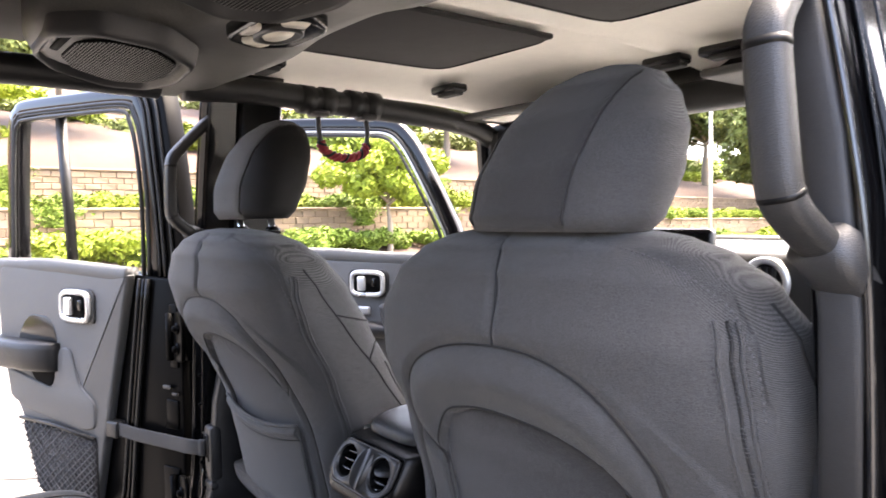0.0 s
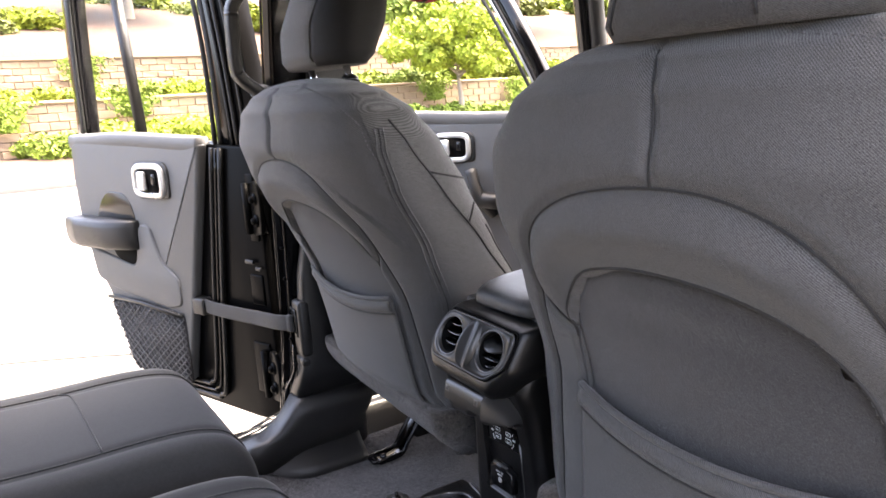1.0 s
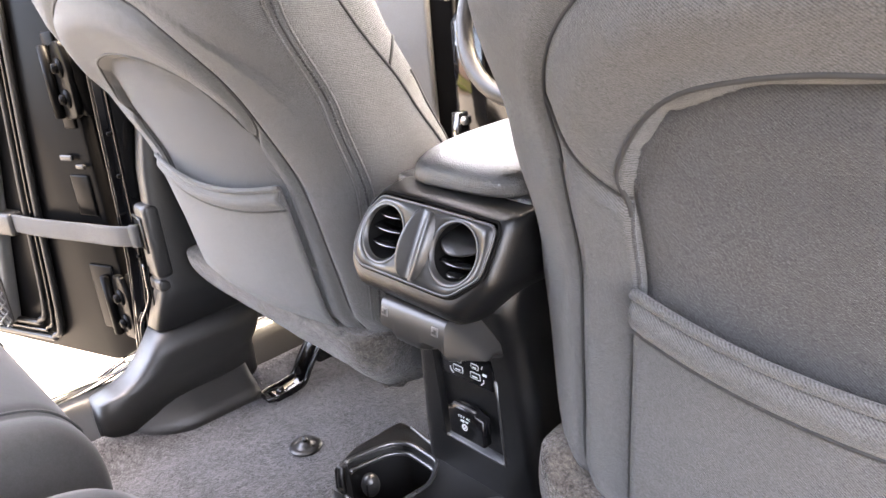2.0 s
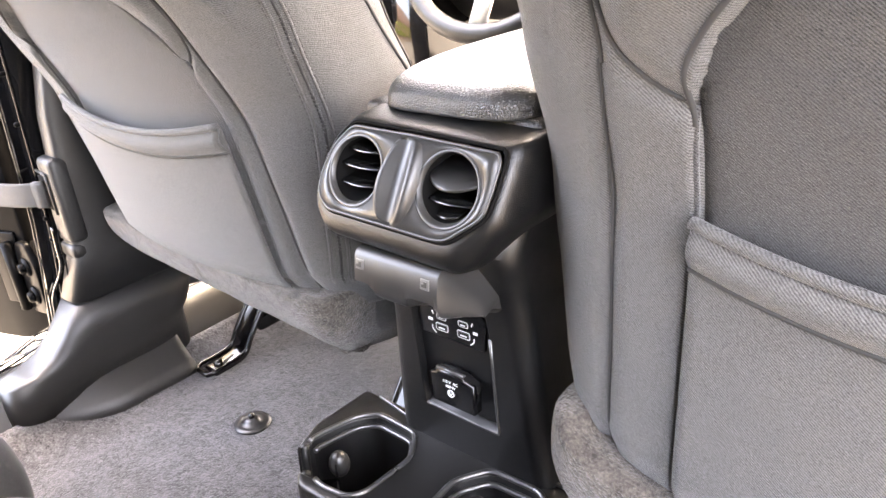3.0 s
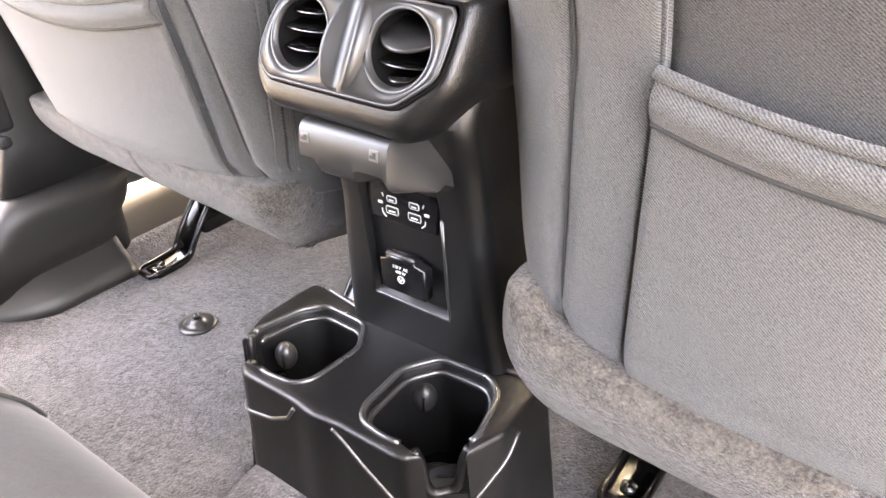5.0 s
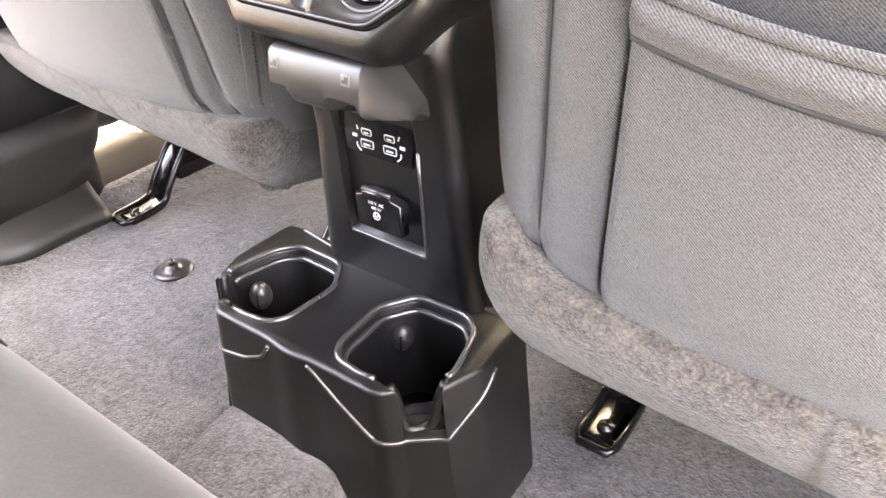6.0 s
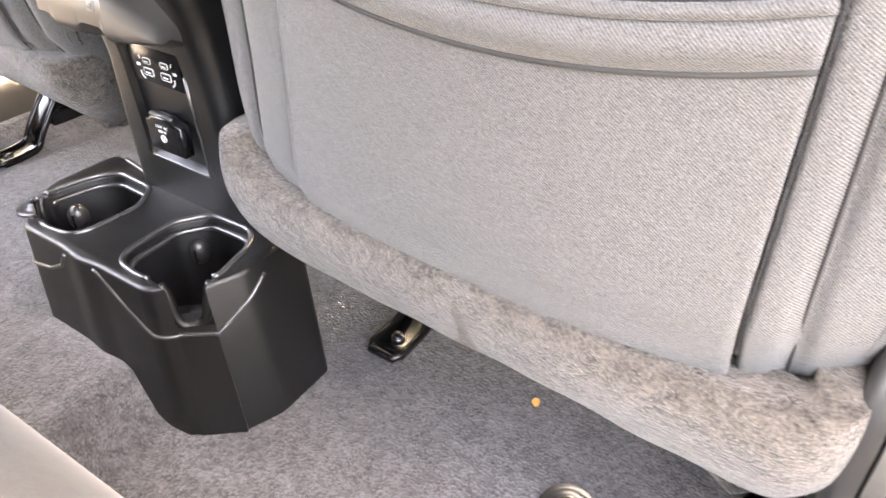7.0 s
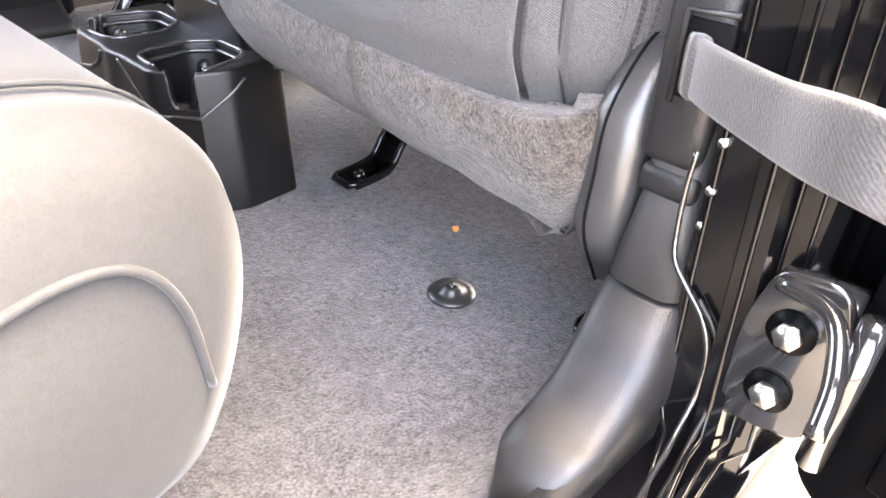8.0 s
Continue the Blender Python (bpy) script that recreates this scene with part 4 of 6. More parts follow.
def build_cups(con):
    """Two octagonal wells, each with a slot at its outer corner, in one moulded block."""
    TOP = 0.180
    block = new("cup_holder")
    block.parent = con
    # plan outline, running round the block and in through both slots
    right_well = [(0.094, -0.040), (0.086, -0.032), (0.060, -0.040), (0.028, -0.036), (0.017, -0.022), (0.013, 0.036), (0.034, 0.068), (0.088, 0.070), (0.106, 0.052), (0.118, 0.002), (0.112, -0.010), (0.122, -0.018)]
    MID = -0.016                               # the block is the same on both sides of this line
    arc_r = [("s", *right_well[0])] + [("w", *p) for p in rounded(right_well[1:-1], 0.010, 3)[4:-4]] + [("s", *right_well[-1])]
    arc_l = [(k, 2 * MID - x, y) for k, x, y in arc_r][::-1]
    left_well = [(2 * MID - x, y) for x, y in right_well]
    flip = lambda pts: [(2 * MID - x, y) for x, y in pts]
    back = [(0.122, -0.018), (0.136, 0.020), (0.134, 0.098)]
    front = [(0.010, -0.054), (0.080, -0.054), (0.094, -0.040)]
    outline = ([("o", *p) for p in rounded(back + flip(back)[::-1], 0.008, 3)[4:-4]] + arc_l
               + [("o", *p) for p in rounded(flip(front)[::-1] + [(MID, -0.058)] + front, 0.008, 3)[4:-4]] + arc_r)
    bm = bmesh.new()
    top = [bm.verts.new((x, y, TOP)) for _, x, y in outline]
    face = bm.faces.new(top)
    if face.normal.z < 0:
        face.normal_flip()
    low = []
    for kind, x, y in outline:
        if kind == "w":
            cx = 0.062 if x > -0.016 else -0.094
            low.append(bm.verts.new((cx + (x - cx) * 0.90, 0.016 + (y - 0.016) * 0.90, 0.060)))
        else:
            low.append(bm.verts.new((x * 1.05 + (0.012 if x > 0.08 else 0) - (0.002 if x < -0.1 else 0), y * (1.0 if y > 0 else 1.12), -0.004)))
    n = len(outline)
    rim = []
    for i in range(n):
        j = (i + 1) % n
        bm.faces.new((top[i], low[i], low[j], top[j]))
        rim.append(bm.edges.get((top[i], top[j])))
    bmesh.ops.recalc_face_normals(bm, faces=bm.faces[:])
    if face.normal.z < 0:
        bmesh.ops.reverse_faces(bm, faces=bm.faces[:])
    bmesh.ops.bevel(bm, geom=rim, offset=0.0045, segments=3, profile=0.5, affect="EDGES")
    walls = [part("shell", bm, "plastic", block, smooth="angle")]
    for well_plan, cx, slot in ((right_well, 0.062, ((0.0945, -0.0146), 45)), (left_well, -0.094, ((-0.1265, -0.0146), 45))):
        inner = [(cx + (x - cx) * 0.90, 0.016 + (y - 0.016) * 0.90) for x, y in rounded(well_plan[1:-1], 0.010, 3)]
        well = part("well_floor", prism(inner, 0.008, 0, 1, Matrix(((1, 0, 0, 0), (0, 0, 1, 0), (0, 1, 0, 0.058), (0, 0, 0, 1)))), "smooth", block, "deep glossy black cup well")
        (sx, sy), turn = slot
        ramp = box(0, 0, 0.094, 0.040, 0.034, 0.076, 0.004, 2)
        bmesh.ops.transform(ramp, matrix=pose(sx, sy, 0, 0, 0, turn if sx > 0 else -turn), verts=ramp.verts[:])
        part("slot_sill", ramp, "smooth", well)
        ring = [Vector((cx + 0.034 * math.cos(a), 0.014 + 0.034 * math.sin(a), 0.067)) for a in [2 * math.pi * k / 36 for k in range(36)]]
        part("mat_ring", tube(ring, 0.0022, 8, closed=True), "rubber", well)
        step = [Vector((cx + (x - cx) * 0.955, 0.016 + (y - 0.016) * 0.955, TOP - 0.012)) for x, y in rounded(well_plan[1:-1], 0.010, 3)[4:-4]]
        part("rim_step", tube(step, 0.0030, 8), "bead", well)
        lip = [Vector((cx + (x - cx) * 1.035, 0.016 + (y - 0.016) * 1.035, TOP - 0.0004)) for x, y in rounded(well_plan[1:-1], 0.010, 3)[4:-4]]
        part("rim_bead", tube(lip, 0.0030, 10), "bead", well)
        mx = (lambda x: x) if cx > 0 else (lambda x: 2 * MID - x)
        lips = smooth_path([(mx(0.084), -0.0385, 0.178), (mx(0.090), -0.0372, 0.165), (mx(0.0925), -0.0366, 0.145), (mx(0.097), -0.0340, 0.134), (mx(0.1035), -0.0280, 0.131), (mx(0.110), -0.0205, 0.134), (mx(0.1145), -0.0160, 0.145), (mx(0.117), -0.0135, 0.165), (mx(0.120), -0.0090, 0.178)], 4)
        part("slot_lip", tube(lips, 0.0050, 10), "plastic", well)
        kb = bmesh.new()
        bmesh.ops.create_uvsphere(kb, u_segments=20, v_segments=12, radius=0.0135, matrix=Matrix.Translation((GRIP_R if cx > 0 else GRIP_L)) @ Matrix.Diagonal((0.85, 0.85, 1.15, 1)))
        grip = part("grip_finger", kb, "pod", well)
        gx, gy, gz = GRIP_R if cx > 0 else GRIP_L
        part("slit", box(gx + 0.006, gy - 0.0098, gz, 0.0012, 0.002, 0.016, 0), "void", grip)
    # chamfered outer wall under each slot
    for f in (lambda x: x, lambda x: 2 * MID - x):
        hi = [(f(0.0925), -0.0428, 0.134), (f(0.1248), -0.0170, 0.134), (f(0.112), -0.004, 0.134), (f(0.080), -0.028, 0.134)]
        lo = [(f(0.1070), -0.0518, -0.004), (f(0.1438), -0.0205, -0.004), (f(0.120), 0.0, -0.004), (f(0.085), -0.028, -0.004)]
        walls.append(part("chamfer_wall", loft([[Vector(p) for p in lo], [Vector(p) for p in hi]]), "plastic", block, smooth=False))
    web = part("front_web", box(MID, -0.047, 0.09, 0.19, 0.010, 0.16, 0.003, 1), "plastic", block)
    # moulded bead lines, laid on the outer walls; their paler colour paints in highlights
    skin = bmesh.new()
    for one in walls + [web]:
        skin.from_mesh(one.data)
    tree = BVHTree.FromBMesh(skin)
    skin.free()
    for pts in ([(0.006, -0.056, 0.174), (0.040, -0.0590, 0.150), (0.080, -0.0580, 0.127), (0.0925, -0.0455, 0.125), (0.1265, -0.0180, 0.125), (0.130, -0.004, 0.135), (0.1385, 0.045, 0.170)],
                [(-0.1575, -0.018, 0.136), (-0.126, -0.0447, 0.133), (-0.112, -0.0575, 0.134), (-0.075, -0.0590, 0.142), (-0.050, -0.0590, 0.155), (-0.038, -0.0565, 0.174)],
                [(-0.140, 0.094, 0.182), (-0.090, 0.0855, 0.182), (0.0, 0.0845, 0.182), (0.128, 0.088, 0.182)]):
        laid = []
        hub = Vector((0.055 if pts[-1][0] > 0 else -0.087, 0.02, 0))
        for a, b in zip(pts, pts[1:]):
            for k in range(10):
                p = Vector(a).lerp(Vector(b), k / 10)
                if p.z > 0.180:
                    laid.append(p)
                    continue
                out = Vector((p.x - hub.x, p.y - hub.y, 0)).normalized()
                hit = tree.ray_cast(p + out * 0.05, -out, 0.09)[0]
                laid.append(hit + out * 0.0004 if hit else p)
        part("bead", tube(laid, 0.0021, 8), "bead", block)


GRIP_R, GRIP_L = (0.026, 0.050, 0.142), (-0.127, 0.012, 0.150)


build_console()


# ---- car body: pillars, sills, roof ----
GROUND = -0.60
car = thing("car", "gloss black four-door off-road car with its side doors open", "car")


def flat(points_yz, x0, x1, r=0.004):
    """A plate cut in the y-z plane, from x0 to x1."""
    lo, hi = min(x0, x1), max(x0, x1)
    return prism(points_yz, hi - lo, r, 2, Matrix.Translation((lo, 0, 0)) @ Matrix(((0, 1, 0, 0), (1, 0, 0, 0), (0, 0, 1, 0), (0, 0, 0, 1))))


def body_side(s):
    side = car
    X = lambda x: s * x
    # painted jamb of the centre pillar: a hollow-edged column, wider towards the sill
    rings = []
    for z, x0, x1, y0, y1 in ((-0.02, 0.755, 0.815, -0.02, 0.15), (0.10, 0.745, 0.815, 0.0, 0.13), (0.30, 0.728, 0.815, 0.018, 0.12), (0.60, 0.712, 0.808, 0.024, 0.115), (0.90, 0.695, 0.765, 0.030, 0.11), (1.22, 0.640, 0.690, 0.035, 0.11)):
        rings.append([Vector((X(a), b, z)) for a, b in ((x0, y0), (x0 + 0.030, y0), (x0 + 0.034, y0 - 0.010), (x0 + 0.052, y0 - 0.010), (x0 + 0.056, y0 + 0.004), (x1 - 0.008, y0 + 0.004), (x1, y0 + 0.012), (x1, y1), (x0, y1))])
    part("pillar", loft(rings), "paint", side, smooth="angle")
    # rubber seals along the jamb
    for dx, dy, r, m in ((0.043, -0.0105, 0.0022, "paint"), (0.006, -0.002, 0.0020, "paint"), (0.058, 0.002, 0.0014, "paint"), (0.072, 0.003, 0.0016, "paint")):
        pts = smooth_path([(X(x0 + dx), y0 + dy, z) for z, x0, y0 in ((0.10, 0.745, 0.0), (0.30, 0.728, 0.018), (0.60, 0.712, 0.024), (0.90, 0.695, 0.030), (1.20, 0.643, 0.035))], 6)
        pts = smooth_path([(X(0.80 + dx * 0.2), -0.28, 0.075), (X(0.790 + dx * 0.3), -0.12, 0.078), (X(0.765 + dx * 0.6), -0.03 + dy, 0.105)], 5) + pts
        part("seal", tube(pts, r, 8), m, side)
    # steel rivets; on the far side shade is painted as black
    for k, z in enumerate((0.247, 0.274, 0.308, 0.45, 0.52)):
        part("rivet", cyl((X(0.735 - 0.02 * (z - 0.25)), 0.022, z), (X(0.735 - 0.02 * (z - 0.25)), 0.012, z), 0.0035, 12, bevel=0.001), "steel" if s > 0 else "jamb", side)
    # padded inner trim, flaring into the sill scuff plate
    rings = []
    for z, x0, x1, y0, y1 in ((0.030, 0.675, 0.753, -0.130, 0.17), (0.094, 0.675, 0.753, -0.125, 0.17), (0.101, 0.674, 0.753, -0.090, 0.17), (0.115, 0.672, 0.753, -0.058, 0.18), (0.140, 0.670, 0.752, -0.032, 0.19), (0.18, 0.672, 0.746, -0.004, 0.20), (0.25, 0.676, 0.730, 0.020, 0.20), (0.33, 0.674, 0.724, 0.026, 0.20), (0.46, 0.670, 0.717, 0.034, 0.19), (0.60, 0.672, 0.712, 0.062, 0.19), (0.75, 0.668, 0.708, 0.085, 0.19), (0.95, 0.655, 0.695, 0.100, 0.19), (1.22, 0.610, 0.660, 0.100, 0.20)):
        c, d, w, h = (x0 + x1) / 2, (y0 + y1) / 2, (x1 - x0) / 2, (y1 - y0) / 2
        rings.append([Vector((X(p.x), p.y, z)) for p in sring(c, d, 0, w, h, 36, 4.5)])
    part("pillar_foot", loft(rings[:6]), "foot", side)
    # same plastic both sides: lit tone on the near pillar, shaded on the far
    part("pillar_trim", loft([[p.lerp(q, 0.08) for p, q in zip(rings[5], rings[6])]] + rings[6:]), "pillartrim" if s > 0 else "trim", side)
    if s > 0:
        # smooth cover on the rear face of the pillar, edged by a bright-lit seal
        up = [(0.50, 0.712, 0.752, 0.012), (0.80, 0.708, 0.746, 0.014), (0.95, 0.690, 0.730, 0.016), (1.20, 0.640, 0.682, 0.020)]
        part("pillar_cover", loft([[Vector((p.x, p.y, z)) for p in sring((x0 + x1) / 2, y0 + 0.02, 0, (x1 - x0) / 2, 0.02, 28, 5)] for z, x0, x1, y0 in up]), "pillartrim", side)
        part("seal", tube(smooth_path([(x1 + 0.004, y0 + 0.002, z) for z, x0, x1, y0 in up], 6), 0.0035, 8), "hingepaint", side)
    # bright-edged seal along the rim of the trim, sweeping out over the sill
    rim = [(0.719, 0.014, 0.297), (0.719, 0.012, 0.268), (0.721, 0.011, 0.238), (0.727, 0.006, 0.219), (0.741, 0.004, 0.204), (0.757, 0.003, 0.188), (0.769, 0.000, 0.166), (0.773, -0.004, 0.135), (0.774, -0.022, 0.108), (0.780, -0.066, 0.097), (0.786, -0.13, 0.094), (0.790, -0.28, 0.092)]
    part("trim_seal", tube(smooth_path([(X(x), y, z) for x, y, z in rim], 5), 0.0022, 8), "hingepaint", side)
    part("trim_seal", tube(smooth_path([(X(x + 0.011), y - 0.001, z - 0.004) for x, y, z in rim[4:]], 5), 0.0022, 8), "rubber", side)
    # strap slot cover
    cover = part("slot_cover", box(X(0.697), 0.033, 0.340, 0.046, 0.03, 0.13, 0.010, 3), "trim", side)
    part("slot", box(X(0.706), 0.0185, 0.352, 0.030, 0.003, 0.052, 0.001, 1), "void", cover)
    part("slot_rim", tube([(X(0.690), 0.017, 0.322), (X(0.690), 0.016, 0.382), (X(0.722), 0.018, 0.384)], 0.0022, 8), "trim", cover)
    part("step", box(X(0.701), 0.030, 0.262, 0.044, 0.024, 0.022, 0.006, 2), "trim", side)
    # sill: painted rocker, and a scuff plate that swells inwards at the pillar's foot
    part("rocker", box(X(0.780), 0.05, 0.000, 0.10, 2.0, 0.14, 0.02, 3), "paint", side)
    rings = []
    for y in [-0.95 + 0.025 * k for k in range(44)] + [0.138, 0.142, 0.146, 0.150, 0.152] + [0.175 + 0.025 * k for k in range(36)]:
        t = max(0.0, min(1.0, (y + 0.17) / 0.19))
        xi = 0.702 - 0.068 * t * t * (3 - 2 * t) * max(0.0, min(1.0, (0.150 - y) / 0.012))
        w = 0.752 - xi
        rings.append([Vector((X(xi + w * a), y, b)) for a, b in ((0.0, 0.0), (0.02, 0.020), (0.10, 0.032), (0.24, 0.044), (0.42, 0.070), (0.60, 0.090), (0.97, 0.098), (1.0, 0.090), (1.0, 0.0))])
    part("scuff_plate", loft(rings), "foot", side)
    # grab handle on the pillar
    h = [(0.672, 0.105, 1.150), (0.686, 0.055, 1.132), (0.694, 0.012, 1.092), (0.698, -0.026, 1.052), (0.699, -0.042, 1.032), (0.700, -0.047, 1.010), (0.704, -0.048, 0.965), (0.708, -0.047, 0.917), (0.710, -0.043, 0.897), (0.713, -0.028, 0.880), (0.720, 0.006, 0.856), (0.730, 0.040, 0.836), (0.734, 0.075, 0.820)]
    h = smooth_path([(X(x), y, z) for x, y, z in h], 4)
    # near handle takes the lit colour, far handle the shaded one
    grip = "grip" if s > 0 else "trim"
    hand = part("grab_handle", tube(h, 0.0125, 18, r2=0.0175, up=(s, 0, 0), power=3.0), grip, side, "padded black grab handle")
    for k in (19, 31):
        part("collar", tube([h[k], h[k + 1]], 0.0129, 18, r2=0.0180, up=(s, 0, 0), power=3.0), "rubber", hand)
    low = [Vector((X(x), y, z)) for x, y, z in ((0.716, 0.000, 0.862), (0.724, 0.022, 0.846), (0.732, 0.050, 0.828), (0.735, 0.085, 0.812))]
    part("mount", tube(low, lambda q: 0.017 + 0.014 * min(1, q * 1.5), 18, r2=0.026, up=(s, 0, 0), power=3.6), grip, hand)
    # belt-line body panel in front, windscreen pillar
    part("cowl_side", flat([(0.86, -0.05), (1.20, -0.05), (1.20, 0.74), (0.98, 0.74), (0.86, 0.60)], X(0.70), X(0.80)), "paint", side)
    ap = smooth_path([(X(0.715), 0.985, 0.70), (X(0.700), 0.950, 0.85), (X(0.675), 0.905, 1.03), (X(0.650), 0.875, 1.14)], 6)
    part("windscreen_pillar", tube(ap, 0.030, 14, r2=0.040, up=(0, 1, 0), power=3), "paint", side)
    ap2 = [p + Vector((-s * 0.035, -0.01, 0)) for p in ap]
    part("pillar_pad", tube(ap2, 0.022, 12), "trim", side)
    # rear corner of the cabin
    part("rear_pillar", flat([(-1.02, 0.05), (-0.93, 0.05), (-0.93, 0.70), (-0.98, 1.22), (-1.10, 1.22), (-1.10, 0.05)], X(0.64), X(0.78)), "paint", side)
    # door hinges on the pillar, each with plate, leaf, two bolts;
    # far-side paint and steel are blackened to stand for shade
    for z in (0.192, 0.60):
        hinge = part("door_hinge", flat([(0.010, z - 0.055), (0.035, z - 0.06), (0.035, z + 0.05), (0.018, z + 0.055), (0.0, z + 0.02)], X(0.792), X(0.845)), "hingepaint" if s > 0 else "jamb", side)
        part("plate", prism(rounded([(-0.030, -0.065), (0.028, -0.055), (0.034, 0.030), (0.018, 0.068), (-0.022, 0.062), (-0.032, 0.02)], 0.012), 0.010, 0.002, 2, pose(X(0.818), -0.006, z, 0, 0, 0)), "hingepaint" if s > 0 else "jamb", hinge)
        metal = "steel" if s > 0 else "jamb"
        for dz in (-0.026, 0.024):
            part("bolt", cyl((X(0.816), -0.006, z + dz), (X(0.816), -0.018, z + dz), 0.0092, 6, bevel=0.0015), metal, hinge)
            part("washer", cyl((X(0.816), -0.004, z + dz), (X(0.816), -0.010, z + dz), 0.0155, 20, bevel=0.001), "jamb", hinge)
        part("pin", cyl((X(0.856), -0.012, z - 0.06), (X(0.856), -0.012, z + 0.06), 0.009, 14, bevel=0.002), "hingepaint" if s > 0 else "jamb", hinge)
        if s > 0:
            part("arm", tube(smooth_path([(X(0.80), -0.008, z + 0.055), (X(0.835), -0.020, z + 0.055), (X(0.852), -0.045, z + 0.035), (X(0.858), -0.07, z + 0.01)], 5), 0.006, 10), "hingepaint", hinge)
    for z in (0.34, 0.70):
        fh = part("door_hinge", flat([(0.835, z - 0.05), (0.90, z - 0.05), (0.90, z + 0.05), (0.845, z + 0.05)], X(0.775), X(0.805), 0.006), "hingepaint", side)
        for dz in (-0.031, 0.031):
            part("bolt", cyl((X(0.772), 0.856, z + dz), (X(0.762), 0.850, z + dz), 0.011, 6, bevel=0.0015), "steel", fh)
    return side


for s in (-1, 1):
    body_side(s)


# ---- doors ----
def build_door(kind, hinge, turn, s, label):
    """A half-open car door. Local: x away from the hinge, z up, cabin side at s*-y (s is -1 on the driver's side)."""
    rear = kind == "rear_door"
    d = new("door")
    d.empty_display_size, d.parent = 0.05, car
    d.matrix_basis = pose(hinge[0], hinge[1], 0, 0, 0, -90 + s * turn)
    tagged(d, label)
    I = -s                                   # direction of the cabin face
    fx = 0.0 if s > 0 else 0.03
    if rear:
        lower = [(fx, 0.745), (0.20, 0.752), (0.55, 0.770), (0.80, 0.772), (0.850, 0.760), (0.862, 0.66), (0.855, 0.50), (0.815, 0.40), (0.745, 0.31), (0.70, 0.20), (0.655, 0.10), (0.60, 0.055), (0.10, 0.050), (fx, 0.09)]
        loop = [(0.160, 0.745), (0.162, 0.95), (0.180, 1.11), (0.205, 1.180), (0.25, 1.212), (0.50, 1.222), (0.74, 1.226), (0.785, 1.216), (0.808, 1.18), (0.825, 1.0), (0.838, 0.77)]
    else:
        lower = [(0.035, 0.745), (0.40, 0.745), (0.90, 0.750), (0.955, 0.74), (0.965, 0.55), (0.955, 0.20), (0.93, 0.07), (0.88, 0.045), (0.12, 0.045), (0.045, 0.10)]
        loop = [(0.045, 0.745), (0.100, 0.88), (0.205, 1.08), (0.265, 1.165), (0.315, 1.195), (0.40, 1.205), (0.70, 1.225), (0.90, 1.232), (0.945, 1.22), (0.960, 1.16), (0.960, 0.76)]
    mirror = Matrix.Diagonal((1, I, 1, 1))

    def add(name, bm, mat, parent=None, lab="", smooth=True):
        bmesh.ops.transform(bm, matrix=mirror, verts=bm.verts[:])
        if I < 0:
            bmesh.ops.reverse_faces(bm, faces=bm.faces[:])
        return part(name, bm, mat, d, lab, smooth)

    add("outer_skin", prism(rounded(lower, 0.03), 0.045, 0.008, 3, Matrix.Translation((0, -0.075, 0))), "paint", smooth="angle")
    low_in = [(x * 0.985 + 0.008, z * 0.985 + 0.008) for x, z in lower]
    edge = add("inner_shell", prism(rounded(low_in, 0.02), 0.028, 0.006, 2, Matrix.Translation((0, -0.032, 0))), "jamb", smooth="angle")
    cut = 0.21 if rear else 0.10
    lead = lambda z: cut + (0.27 * max(0.0, 0.72 - z) if rear else 0.0)       # front edge of the trim, raked
    panel = add("door_panel", prism(rounded([(max(lead(z), x - 0.012), 0.012 + z * 0.985) for x, z in low_in if not (rear and 0.05 < x < 0.15)], 0.018), 0.030, 0.010, 4, Matrix.Translation((0, -0.006, 0))), "doortrim", None, "dark grey moulded door trim")
    # window frame: outer painted tube, seal, glass run
    add("window_frame", tube([(p.x, p.y - 0.042, p.z) for p in smooth_path([(x, 0, z) for x, z in loop], 5)], 0.030, 12, r2=0.026, up=(0, 1, 0), power=3.5), "paint")
    if rear:
        post = [(0.035, 0.740), (0.050, 0.90), (0.080, 1.10), (0.105, 1.215), (0.130, 1.240), (0.260, 1.240), (0.215, 1.200), (0.180, 1.13), (0.165, 0.95), (0.162, 0.740)]
        add("frame_post", prism(post, 0.052, 0.006, 2, Matrix.Translation((0, -0.070, 0))), "jamb", smooth="angle")
        for dx, r in ((0.030, 0.004), (0.062, 0.0055), (0.082, 0.004)):
            add("post_seal", tube(smooth_path([(0.040 + dx, -0.014, 0.745), (0.055 + dx, -0.014, 0.92), (0.080 + dx, -0.014, 1.10), (0.098 + dx, -0.014, 1.19), (0.135 + dx, -0.014, 1.228)], 5), r, 8), "rubber")
    for off, rr, mat in ((0.012, 0.006, "rubber"), (0.020, 0.0045, "silver" if not rear else "rubber"), (0.033, 0.006, "rubber")):
        cx = sum(x for x, z in loop) / len(loop)
        pts = [(x + (cx - x) * off / 0.40, -0.018 + (0.006 if off > 0.03 else 0), z - (off if z > 0.78 else 0) * (1 if z > 1.0 else 0.3)) for x, z in loop]
        add("frame_seal", tube(smooth_path(pts, 5), rr, 8), mat)
    gl = [(x * 0.99 + 0.006, z) for x, z in loop] + [(loop[-1][0], 0.74), (loop[0][0], 0.74)]
    pane = add("window_pane", prism(gl, 0.004, 0, 1, Matrix.Translation((0, -0.045, 0))), "glass", None, "clear door glass", False)
    pane.visible_shadow = False
    if rear:
        add("divider", tube([(0.548, -0.040, 0.755), (0.590, -0.040, 1.235)], 0.012, 10, r2=0.014, up=(0, 1, 0), power=4), "rubber")
